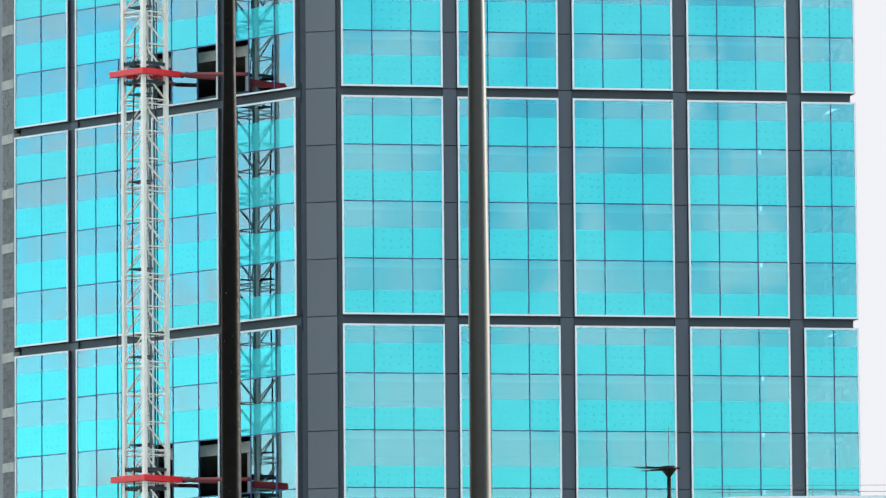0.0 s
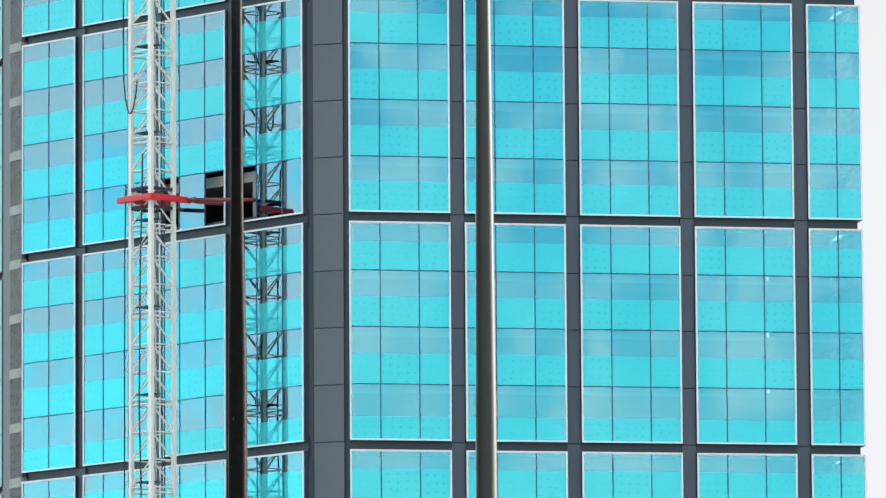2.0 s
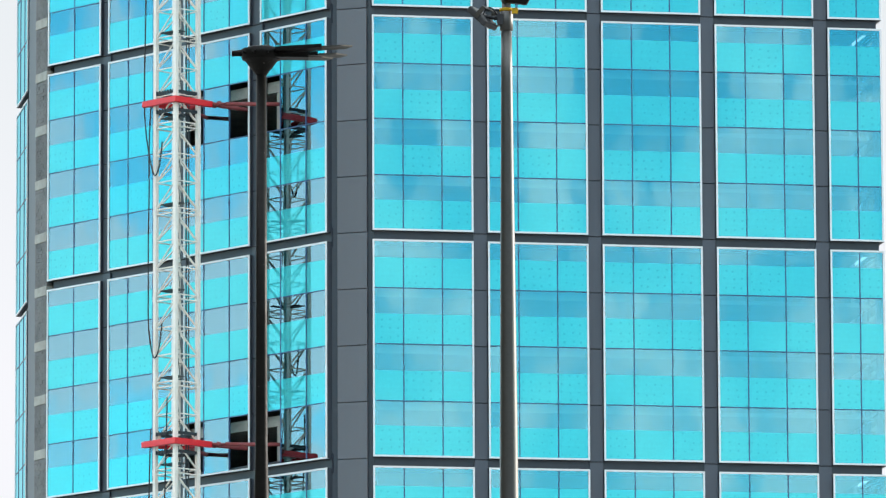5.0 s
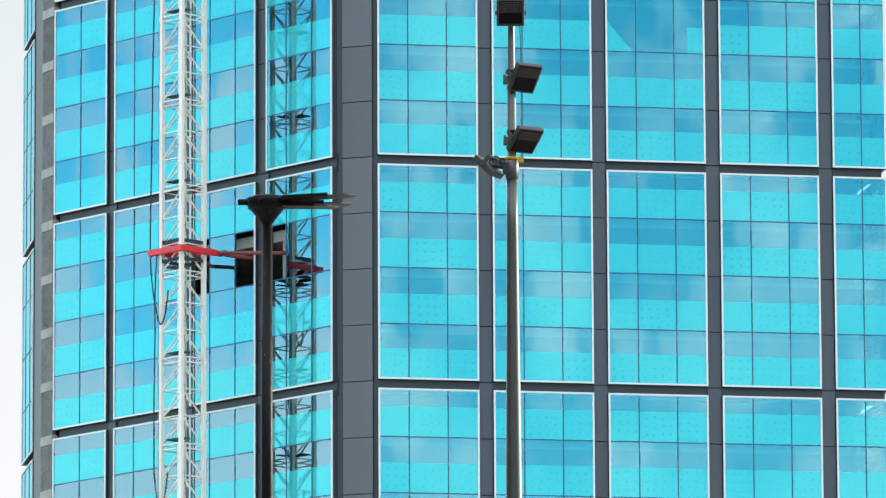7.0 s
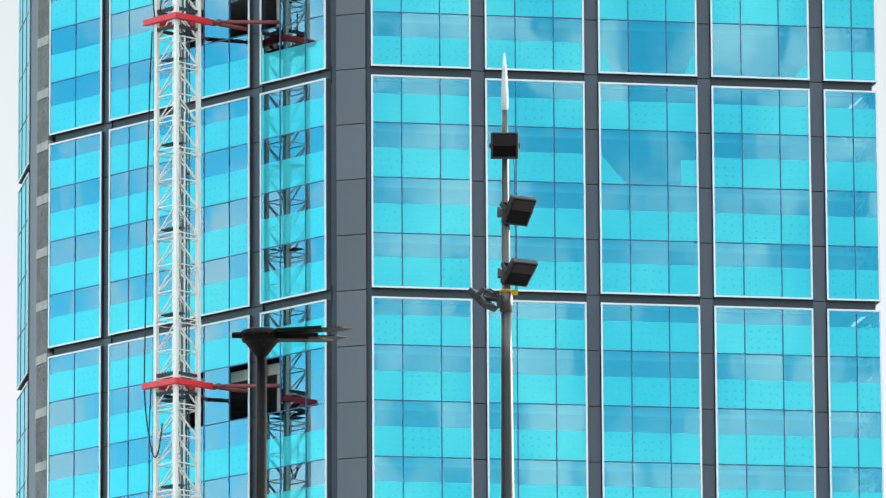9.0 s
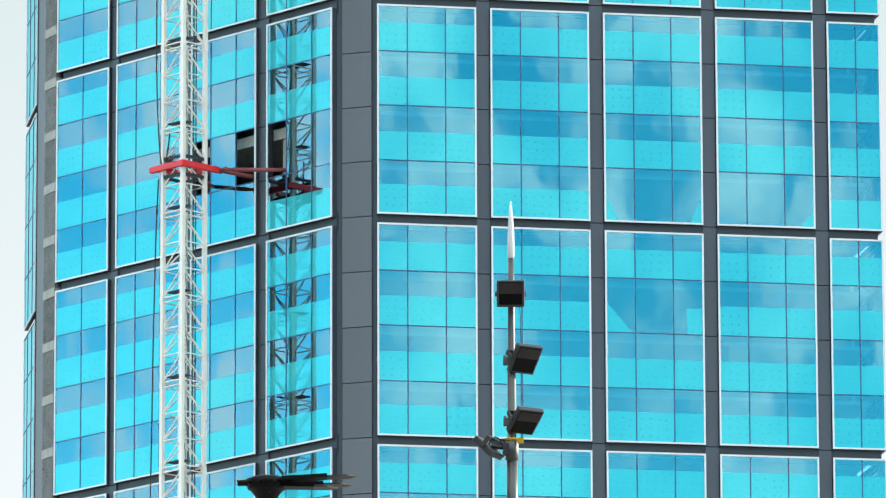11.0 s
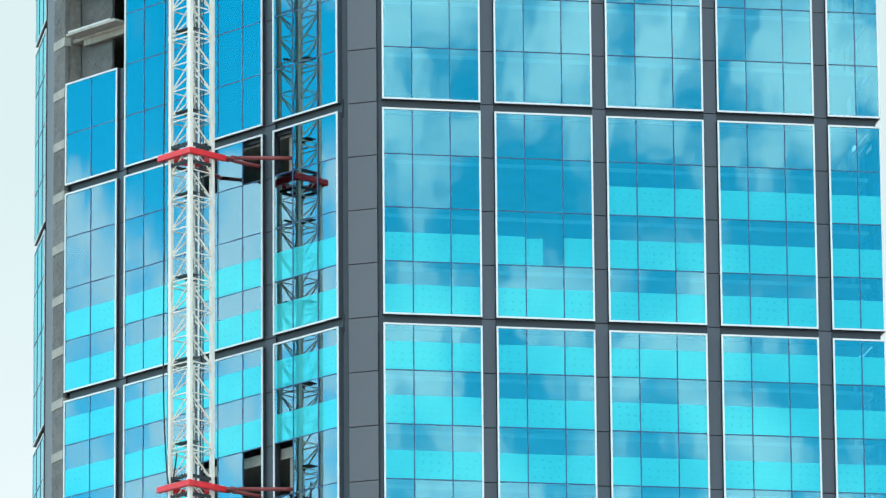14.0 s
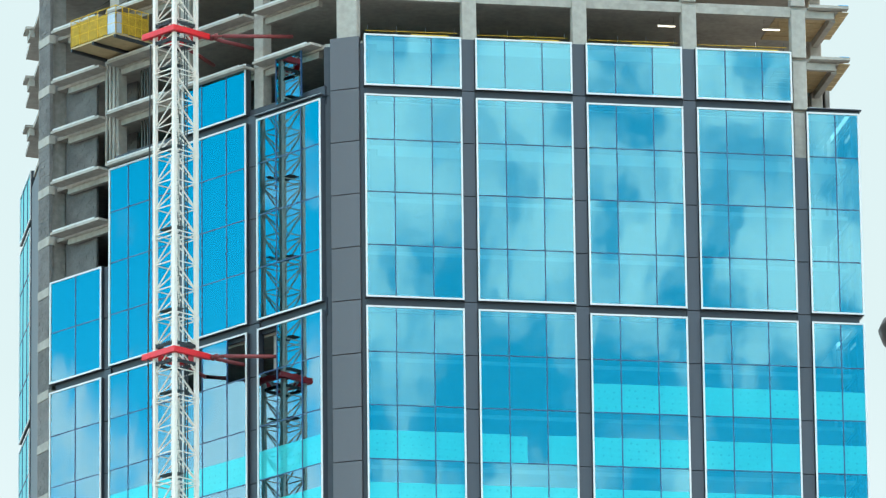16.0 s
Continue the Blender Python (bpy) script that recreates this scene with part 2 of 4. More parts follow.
# chips in the black paint
_n, _l = BLACK_POLE.node_tree.nodes, BLACK_POLE.node_tree.links
_b = _n["Principled BSDF"]
_src = _b.inputs["Base Color"].links[0].from_socket
_co, _mp, _nz = _n.new("ShaderNodeTexCoord"), _n.new("ShaderNodeMapping"), _n.new("ShaderNodeTexNoise")
_mp.inputs["Scale"].default_value = (26, 26, 7)
_nz.inputs["Detail"].default_value = 2
_gt = _n.new("ShaderNodeMath"); _gt.operation = "GREATER_THAN"; _gt.inputs[1].default_value = 0.755
_mx = _n.new("ShaderNodeMix"); _mx.data_type = "RGBA"; _mx.inputs[7].default_value = (0.35, 0.34, 0.32, 1)
_l.new(_co.outputs["Object"], _mp.inputs["Vector"]); _l.new(_mp.outputs[0], _nz.inputs["Vector"]); _l.new(_nz.outputs["Fac"], _gt.inputs[0])
_l.new(_gt.outputs[0], _mx.inputs[0]); _l.new(_src, _mx.inputs[6]); _l.new(_mx.outputs[2], _b.inputs["Base Color"])
HOUSING = material("anthracite_housing", (0.055, 0.057, 0.06), 0.42, 0.1, 0.15, 6, 40, 0.05)
LENS = material("led_lens", (0.008, 0.007, 0.007), 0.2, 0, 0.2, 30, 90, 0.0, spec=0.15)
LENS_CELL = material("led_cell", (0.14, 0.11, 0.10), 0.2, 0.3, 0.2, 30, 90, 0.0)
NETTING = material("ochre_netting", (0.40, 0.235, 0.014), 0.8, 0, 0.45, 2.5, 14, 0.3)
SAFETY_YELLOW = material("yellow_paint", (0.62, 0.37, 0.012), 0.7, 0, 0.25, 1.5, 12, 0.2)
WHITE_TIP = material("white_plastic", (0.88, 0.88, 0.86), 0.35, 0, 0.04)
BLUE_MEMBRANE = material("blue_sheet", (0.03, 0.42, 0.75), 0.5, 0, 0.15)
CORE_GREY = material("core_plaster", (0.30, 0.30, 0.30), 0.9, 0, 0.2, 0.3, 5, 0.2)
# ground out of view, lightened to bounce light onto the concrete undersides
GROUND_BOUNCE = material("bounce_paving", (0.22, 0.215, 0.205), 0.9, 0, 0.3, 0.05, 3, 0.3)
ROOF_WHITE = material("white_roof_sheet", (0.78, 0.79, 0.80), 0.5, 0, 0.08, 0.3, 5, 0.05)
# wall colour of the unseen blocks, dark for the pole to reflect
REFLECTION_DARK = material("dark_reflection_block", (0.062, 0.066, 0.056), 0.85, 0, 0.25, 0.15, 4, 0.3)
GALV_SHEET = material("pale_steel_sheet", (0.42, 0.45, 0.5), 0.5, 0.3, 0.2, 1.0, 12, 0.1)
PLASTER = material("grey_plaster", (0.55, 0.54, 0.52), 0.8, 0, 0.12, 0.3, 5, 0.2)


# ---- mesh helpers ----
def box(bm, x0, x1, y0, y1, z0, z1, mat=0):
    vs = [bm.verts.new(c) for c in ((x0, y0, z0), (x1, y0, z0), (x1, y1, z0), (x0, y1, z0), (x0, y0, z1), (x1, y0, z1), (x1, y1, z1), (x0, y1, z1))]
    for f in ((3, 2, 1, 0), (4, 5, 6, 7), (0, 1, 5, 4), (1, 2, 6, 5), (2, 3, 7, 6), (3, 0, 4, 7)):
        bm.faces.new([vs[i] for i in f]).material_index = mat


def rod(bm, a, b, r0, r1=None, sides=8, mat=0):
    """A round bar from a to b."""
    a, b = Vector(a), Vector(b)
    r1 = r0 if r1 is None else r1
    d = (b - a).normalized()
    u = d.orthogonal().normalized()
    v = d.cross(u)
    rings = []
    for p, r in ((a, r0), (b, r1)):
        rings.append([bm.verts.new(p + (u * math.cos(2 * math.pi * i / sides) + v * math.sin(2 * math.pi * i / sides)) * r) for i in range(sides)])
    for i in range(sides):
        j = (i + 1) % sides
        f = bm.faces.new((rings[0][i], rings[0][j], rings[1][j], rings[1][i]))
        f.smooth, f.material_index = sides > 6, mat
    bm.faces.new(rings[0][::-1]).material_index = mat
    bm.faces.new(rings[1]).material_index = mat


def beam(bm, a, b, w, h, mat=0):
    """A square bar from a to b, w wide and h high."""
    a, b = Vector(a), Vector(b)
    d = (b - a).normalized()
    s = d.cross(Vector((0, 0, 1)))
    s = Vector((1, 0, 0)) if s.length < 1e-4 else s.normalized()
    t = s.cross(d)
    q = [[bm.verts.new(p + s * (w / 2 * i) + t * (h / 2 * j)) for i, j in ((-1, -1), (1, -1), (1, 1), (-1, 1))] for p in (a, b)]
    for i in range(4):
        j = (i + 1) % 4
        bm.faces.new((q[0][i], q[0][j], q[1][j], q[1][i])).material_index = mat
    bm.faces.new(q[0][::-1]).material_index = mat
    bm.faces.new(q[1]).material_index = mat


def lathe(bm, profile, sides=20, mat=0, centre=(0, 0)):
    """A turned form about the z axis, from (radius, height) pairs."""
    rings = [[bm.verts.new((centre[0] + r * math.cos(2 * math.pi * i / sides), centre[1] + r * math.sin(2 * math.pi * i / sides), z)) for i in range(sides)] for r, z in profile]
    for lo, hi in zip(rings, rings[1:]):
        for i in range(sides):
            j = (i + 1) % sides
            f = bm.faces.new((lo[i], lo[j], hi[j], hi[i]))
            f.smooth, f.material_index = True, mat
    bm.faces.new(rings[0][::-1]).material_index = mat
    bm.faces.new(rings[-1]).material_index = mat


def prism(bm, pts, z0, z1, mat=0):
    """An upright prism over a plan, counter-clockwise."""
    lo = [bm.verts.new((x, y, z0)) for x, y in pts]
    hi = [bm.verts.new((x, y, z1)) for x, y in pts]
    for i in range(len(pts)):
        j = (i + 1) % len(pts)
        bm.faces.new((lo[i], lo[j], hi[j], hi[i])).material_index = mat
    bm.faces.new(lo[::-1]).material_index = mat
    bm.faces.new(hi).material_index = mat


def mesh_of(name, bm, *mats):
    bmesh.ops.recalc_face_normals(bm, faces=bm.faces)
    me = bpy.data.meshes.new(name)
    bm.to_mesh(me)
    bm.free()
    for m in mats:
        me.materials.append(m)
    return me


def put(name, me, parent=None, label="", m=None):
    ob = new(name, me)
    ob.parent = parent
    if m is not None:
        ob.matrix_basis = m
    if label:
        ob["label"] = label
    return ob


def part(name, bm, mats, parent, label=""):
    mats = mats if isinstance(mats, (list, tuple)) else [mats]
    return put(name, mesh_of(name, bm, *mats), parent, label)


def bevelled(bm, width, segments=2):
    bmesh.ops.bevel(bm, geom=list(bm.edges), offset=width, segments=segments, affect="EDGES", profile=0.5)


# ---- ground ----
g_bm = bmesh.new()
v = [g_bm.verts.new(c) for c in ((-4000, -4000, 0), (4000, -4000, 0), (4000, 4500, 0), (-4000, 4500, 0))]
g_bm.faces.new(v)
tagged(part("ground", g_bm, GROUND_BOUNCE, None), "pale grey paved ground below the tower, toned to bounce light upward", "ground", kind="structure")

# ---- the tower ----
Z0, PITCH, GAP, STOREY = 33.02, 15.0, 0.60, 3.75
W, WP = 7.699, 6.74
EDGE, END = -0.10, 3.68
A_MAIN, B_LEFT = 0.164, 0.818
LINES = (0.0, 3.70, 7.46, 11.18, 14.40)      # storey lines of a panel above its lower edge
MAIN_O = (0.0, 471.62)
LEFT_O = (-3.068, 472.497)
THIRD_O = (-24.32, 502.6)
RIGHT_O = (MAIN_O[0] + 34.40 * math.cos(A_MAIN), MAIN_O[1] + 34.40 * math.sin(A_MAIN))
M_MAIN = pose(*MAIN_O, 0, rz=math.degrees(A_MAIN))
M_LEFT = pose(*LEFT_O, 0, rz=-math.degrees(B_LEFT))
M_THIRD = pose(*THIRD_O, 0, rz=-81.0)
M_RIGHT = pose(*RIGHT_O, 0, rz=math.degrees(A_MAIN) + 90)

tower = tagged(new("office_tower"), "glazed office tower with its top floors still bare concrete", "building")
rnd = random.Random(5)
THREE, TWO = (0.305, 0.385, 0.31), (0.54, 0.46)
_panes, _frames = {}, {}


def pane_mesh(w, h, foil, glass=None):
    """A pane with its protective film stuck on the lower part; foil: height of the film."""
    key = (round(w, 3), round(h, 2), foil, glass)
    if key not in _panes:
        bm = bmesh.new()
        box(bm, 0, w, 0.0, 0.02, 0, h, 2)
        bm.faces.ensure_lookup_table()
        bm.faces[2].material_index = 0
        if isinstance(foil, tuple):
            pts = [(w * x, h * z) for x, z in foil]
            lo = [bm.verts.new((x, -0.006, z)) for x, z in pts]
            hi = [bm.verts.new((x, -0.002, z)) for x, z in pts]
            for i in range(len(pts)):
                j = (i + 1) % len(pts)
                bm.faces.new((lo[i], lo[j], hi[j], hi[i])).material_index = 1
            bm.faces.new(lo).material_index = 1
            bm.faces.new(hi[::-1]).material_index = 1
        elif foil:
            box(bm, 0.01, w - 0.01, -0.006, -0.002, 0.01, foil, 1)
        _panes[key] = mesh_of("pane", bm, glass or GLASS, FOIL, CLEAR)
    return _panes[key]


def ring(bm, w, hgt, e, y0, y1, mat):
    """A rectangular ring in the panel's plane, e wide, from depth y0 to y1."""
    rings = []
    for y in (y0, y1):
        for q in (0, e):
            rings.append([bm.verts.new(c) for c in ((q, y, q), (w - q, y, q), (w - q, y, hgt - q), (q, y, hgt - q))])
    fo, fi, bo, bi = rings
    for i in range(4):
        j = (i + 1) % 4
        for f in ((fo[i], fo[j], fi[j], fi[i]), (bo[j], bo[i], bi[i], bi[j]), (fo[j], fo[i], bo[i], bo[j]), (fi[i], fi[j], bi[j], bi[i])):
            bm.faces.new(f).material_index = mat


def frame_mesh(width, rows):
    """The pale border of a facade panel."""
    key = (round(width, 3), rows)
    if key not in _frames:
        bm = bmesh.new()
        ring(bm, width, LINES[rows], 0.12, 0.0, 0.07, 0)
        edge = bmesh.new()
        ring(edge, width, LINES[rows], 0.06, 0.07, 0.5, 0)
        _frames[key] = mesh_of("window", bm, FRAME), mesh_of("side_casing", edge, FLANK)
    return _frames[key]


def bar_mesh(length, upright):
    key = ("bar", round(length, 3), upright)
    if key not in _frames:
        bm = bmesh.new()
        if upright:
            box(bm, -0.035, 0.035, 0, 0.11, 0, length)
        else:
            box(bm, 0, length, 0.005, 0.11, -0.035, 0.035)
        _frames[key] = mesh_of("mullion" if upright else "transom", bm, MULLION)
    return _frames[key]


def window(m, s, width, fr, k, rows, film, missing=(), glass=None):
    """One facade panel of up to four storeys, at level k."""
    zb = Z0 + PITCH * k - 14.4
    fm = m @ pose(s, 0, zb)
    border, casing = frame_mesh(width, rows)
    frame_ob = put("window", border, tower, m=fm)
    put("side_casing", casing, frame_ob)
    top = LINES[rows]
    x = 0.0
    for i, f in enumerate(fr):
        a = x + (0.121 if i == 0 else 0.036)
        x += f * width
        c = x - (0.121 if i == len(fr) - 1 else 0.036)
        if i < len(fr) - 1:
            put("mullion", bar_mesh(top - 0.242, True), frame_ob, m=pose(x, 0.03, 0.121))
        for z in LINES[1:rows]:
            put("transom", bar_mesh(c - a, False), frame_ob, m=pose(a, 0.03, z))
    x = 0.0
    for i, f in enumerate(fr):
        for r in range(rows):
            if (i, r) in missing:
                continue
            z0, z1 = LINES[r] + (0.11 if r == 0 else 0.035), LINES[r + 1] - (0.11 if r == rows - 1 else 0.035)
            x0, x1 = x + (0.11 if i == 0 else 0.035), x + f * width - (0.11 if i == len(fr) - 1 else 0.035)
            tilt = pose(x0, 0.06, z0, rnd.uniform(-0.05, 0.05), 0, rnd.uniform(-0.06, 0.06))
            put("pane", pane_mesh(x1 - x0, z1 - z0, film(i, r), glass), frame_ob, m=tilt)
        x += f * width


LOW_FILM = {3: 1.4, 4: 1.4, 5: 1.37, 6: 1.43, 7: 1.92, 8: 1.47, 11: 1.87}


def film_rule(bay, k):
    """How much film each pane still carries; the top floors have none."""
    def film(i, r):
        storey = k * 4 + r
        base = LOW_FILM.get(storey, round(random.Random(storey * 7 + 1).uniform(1.93, 2.02), 2))
        if storey == 6 and bay != "m0":
            base = 2.0
        if bay[0] == "m":
            n = int(bay[1])
            limit = 30 if n >= 2 else 29
            if storey == 29 and n == 1 and i == 1:
                return ((0, 0), (0.45, 0), (0.45, 0.5), (0, 0.5))
            if storey == 22 and n == 2:
                return ((0, 0), (0.9, 0), (0, 0.55))  if i == 0 else (0 if i == 1 else ((0.45, 0), (1, 0), (1, 0.48), (0.45, 0.48)))
            if storey == 24 and n == 2:
                return ((0, 0), (0.45, 0), (0, 0.5)) if i == 0 else (0 if i == 1 else ((0.6, 0), (1, 0), (1, 0.5)))
            if storey == 24 and n == 3:
                return ((0.5, 0), (1, 0), (1, 0.3)) if i == 2 else 0
        else:
            limit = 29
            if bay in ("l2", "l3") and (k, r) in OPENINGS:
                return 0
            if bay == "t":
                limit = -99
            if bay == "r":
                a = random.Random(storey * 3 + i).uniform(0.05, 0.35)
                return ((a, 0), (a + 0.4, 0), (a + 0.4, 0.9), (a, 0.9))
        if storey > limit:
            return 0
        return base
    return film


COLLARS = (38.25, 65.05, 87.87, 112.70, 135.80, 158.70)
# panel level and row of the tie openings
OPENINGS = {(1, 1), (3, 0), (4, 2), (6, 1), (7, 3)}
LEVELS = range(-1, 9)
for k in LEVELS:
    for n in range(4):
        window(M_MAIN, n * W + EDGE, WP, THREE, k, 4, film_rule(f"m{n}", k))
    window(M_MAIN, 4 * W + EDGE, END, TWO, k, 4, film_rule("m4", k))
    gone_a = {(i, r) for kk, r in OPENINGS if kk == k for i in (0, 2)}
    gone_b = {(0, r) for kk, r in OPENINGS if kk == k}
    window(M_LEFT, -6.62, 6.50, THREE, k, 4, film_rule("l3", k), gone_b, GLASS_WEST_TONED)
    window(M_LEFT, -14.28, 6.60, THREE, k, 4, film_rule("l2", k), gone_a, GLASS_WEST_TONED)
    window(M_LEFT, -22.03, 6.69, THREE, k, 4, film_rule("l1", k), (), GLASS_WEST_TONED)
    window(M_LEFT, -28.36, 5.53, (0.5, 0.5), k, 2 if k == 8 else 4, film_rule("l0", k), (), GLASS_WEST_TONED)
    window(M_THIRD, -6.9, 6.9, THREE, k, 4, film_rule("t", k))
    window(M_RIGHT, 0.25, 6.6, THREE, k, 4, film_rule("r", k), (), GLASS_SIDE)
for n in range(4):
    window(M_MAIN, n * W + EDGE, WP, THREE, 9, 1, film_rule(f"m{n}", 9))
window(M_LEFT, -14.28, 6.60, THREE, 9, 1, film_rule("l2", 9), (), GLASS_WEST_TONED)
lone = put("window", bar_mesh(3.62, True), tower, "single unframed pane", m=M_LEFT @ pose(-4.59, 0.03, Z0 + PITCH * 8 + 0.6))
put("mullion", bar_mesh(3.62, True), lone, m=pose(2.54, 0, 0))
put("pane", pane_mesh(2.46, 3.6, 0, GLASS_WEST_TONED), lone, m=pose(0.04, 0.02, 0.0))
window(M_THIRD, -6.9, 6.9, THREE, 9, 1, film_rule("t", 9))

# slabs, columns and core inside
PLAN = [(0.2, 472.4), (33.0, 477.9), (29.2, 502.0), (-8.0, 518.0), (-25.0, 509.6), (-24.1, 502.8), (-22.95, 495.3), (-21.6, 493.6), (-2.7, 473.2)]
TOP_STOREY = 37
for j in range(-3, TOP_STOREY + 1):
    z = Z0 + 0.3 + STOREY * j - 3.75
    bm = bmesh.new()
    prism(bm, PLAN, z - 0.28, z)
    part("floor_slab", bm, CONCRETE, tower)
bm = bmesh.new()
prism(bm, [(-2, 487), (22, 489), (20, 500), (-6, 500)], 0, 176)
part("core", bm, CORE_GREY, tower, "bare concrete lift core")

# closed rear walls, unseen, added to block daylight so that the floors are dark inside
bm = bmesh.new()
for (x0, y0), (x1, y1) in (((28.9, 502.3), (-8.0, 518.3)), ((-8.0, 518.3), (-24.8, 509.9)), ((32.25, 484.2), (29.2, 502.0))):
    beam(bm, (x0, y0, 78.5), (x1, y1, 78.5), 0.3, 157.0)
part("rear_daylight_block", bm, CONCRETE_DARK, tower)
bm = bmesh.new()
beam(bm, (-23.05, 495.6, 78.0), (-24.12, 502.5, 78.0), 0.12, 156.0)
part("return_wall", bm, CLAD_DEEP_SHADE, tower, "dark cladding between the two wings")


def local_box(bm, m, x0, x1, y0, y1, z0, z1, mat=0):
    n0 = len(bm.verts)
    box(bm, x0, x1, y0, y1, z0, z1, mat)
    bm.verts.ensure_lookup_table()
    bmesh.ops.transform(bm, matrix=m, verts=bm.verts[n0:])


# recessed channel at each panel joint
for k in range(-1, 9):
    z = Z0 + PITCH * k
    for m, x0, x1 in ((M_MAIN, 0.05, 34.1 if k < 8 else 4 * W - 1.1), (M_LEFT, -28.1 if k < 8 else -22.0, -0.05), (M_THIRD, -6.85, -0.05)):
        bm = bmesh.new()
        box(bm, x0, x1, 0.40, 0.62, z - 0.35, z + 0.95)
        put("joint_channel", mesh_of("joint_channel", bm, FLANK), tower, m=m)

# cladding boards on the columns, storey by storey
_boards = {}


def board(m, width, z0, z1, material_=CLAD, name="cladding_board", depth=0.16):
    key = (round(width, 3), round(z1 - z0, 3), material_.name)
    if key not in _boards:
        bm = bmesh.new()
        box(bm, 0, width, 0, depth, 0, z1 - z0)
        bevelled(bm, 0.012, 1)
        _boards[key] = mesh_of(name, bm, material_)
    return put(name, _boards[key], tower, m=m @ pose(0, 0, z0))


def column_stack(m, width, top, back=0.3, face=CLAD):
    z = Z0 + 0.5 + PITCH * 8
    top += 0.2
    while z > top + 0.1:
        z -= STOREY
    lo = z
    while lo + STOREY <= top + 0.1:
        lo += STOREY
    while lo > 2.0:
        board(m, width, lo - STOREY + 0.05, lo, face)
        lo -= STOREY
    bm = bmesh.new()
    box(bm, 0.05, width - 0.05, 0.165, 0.165 + back, 0, top)
    put("column_backing", mesh_of("column_backing", bm, FLANK), tower, m=m)


TOP8, TOP9 = Z0 + PITCH * 8 + 0.3, Z0 + PITCH * 8 + 0.3 + STOREY
for n in range(4):
    column_stack(M_MAIN @ pose(n * W + EDGE + WP + 0.03, 0.26, 0), W - WP - 0.06, TOP8 - (STOREY if n == 3 else 0) + (STOREY if n < 3 else 0), 0.3, CLAD_MAIN_SHADE)
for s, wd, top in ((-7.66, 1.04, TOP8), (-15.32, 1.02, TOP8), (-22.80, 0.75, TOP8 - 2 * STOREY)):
    column_stack(M_LEFT @ pose(s, 0.26, 0), wd, top, 0.3, CLAD_DEEP_SHADE)
# corner column between the two glazed faces
C0, C1 = Vector((-2.43, 472.72, 0)), Vector((-0.47, 472.03, 0))
M_CORNER = pose(C0.x, C0.y, 0, rz=math.degrees(math.atan2(C1.y - C0.y, C1.x - C0.x)))
column_stack(M_CORNER, (C1 - C0).length, TOP9)
bm = bmesh.new()
prism(bm, [(-2.85, 472.95), (-2.44, 472.9), (-0.45, 472.2), (-0.02, 472.1), (0.2, 473.2), (-2.4, 474.2)], 0, TOP9 - 0.3)
part("corner_backing", bm, FLANK, tower)

_blocks = {}


def block_mesh(length):
    if length not in _blocks:
        b = bmesh.new()
        box(b, 0, length, 0, 0.05, 0, 0.245)
        _blocks[length] = mesh_of("block", b, BLOCK)
    return _blocks[length]


# bare corner column at the far end of the side face: block infill between slab edges
D0, D1 = Vector((-23.38, 494.95, 0)), Vector((-22.54, 493.35, 0))
M_BARE = pose(D0.x, D0.y, 0, rz=math.degrees(math.atan2(D1.y - D0.y, D1.x - D0.x)))
BW = (D1 - D0).length
for j in range(-3, 38):
    z = Z0 + 0.3 + STOREY * j - 3.75
    if z < 0:
        continue
    bm = bmesh.new()
    box(bm, 0, BW, 0.0, 0.5, z - 0.62, z + 0.02)
    bevelled(bm, 0.02, 1)
    put("slab_edge", mesh_of("slab_edge", bm, CONCRETE), tower, m=M_BARE)
    bm = bmesh.new()
    rr = random.Random(j)
    # courses of blocks, each course a little uneven
    back = bmesh.new()
    box(back, 0, BW, 0.09, 0.3, z + 0.02, z + 3.14)
    infill = put("block_infill", mesh_of("block_infill", back, BLOCK), tower, m=M_BARE)
    for c in range(12):
        z0 = z + 0.03 + c * 0.258
        x = -0.25 * (c % 2)
        while x < BW:
            x0, x1 = max(0, x), min(BW, x + 0.49)
            if x1 - x0 > 0.05:
                d = rr.uniform(0.04, 0.07)
                if 2 <= j <= 7:
                    put("block", block_mesh(round(x1 - x0 - 0.012, 2)), infill, m=pose(x0, d, z0))
                else:
                    box(bm, x0, x1 - 0.012, d, 0.12, z0, z0 + 0.245)
            x += 0.5
    if 2 <= j <= 7:
        bm.free()
    else:
        tagged(part("block_course", bm, BLOCK, infill), kind="stuff")
bm = bmesh.new()
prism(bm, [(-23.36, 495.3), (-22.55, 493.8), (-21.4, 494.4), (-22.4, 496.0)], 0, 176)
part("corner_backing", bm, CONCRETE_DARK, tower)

# bare frame seen inside the tie openings
for k, r in sorted(OPENINGS):
    z0 = Z0 + PITCH * k - 14.4 + LINES[r]
    bm = bmesh.new()
    box(bm, -5.9, -5.35, 0.9, 1.5, z0, z0 + 3.45)
    put("concrete_column", mesh_of("concrete_column", bm, CONCRETE), tower, m=M_LEFT)
    bm = bmesh.new()
    box(bm, -14.0, -4.8, 0.75, 0.88, z0 + 2.75, z0 + 3.3)
    put("edge_beam", mesh_of("edge_beam", bm, CONCRETE), tower, m=M_LEFT)

# ---- bare upper floors ----
def coping(m, x0, x1, z):
    bm = bmesh.new()
    box(bm, x0, x1, -0.10, 0.75, z + 0.20, z + 0.27, 1)
    box(bm, x0 + 0.1, x1 - 0.1, 0.15, 0.6, z + 0.02, z + 0.20, 1)
    box(bm, x0, x1, -0.104, 0.0, z + 0.272, z + 0.29, 0)
    put("coping", mesh_of("coping", bm, FRAME, FLANK), tower, m=m)


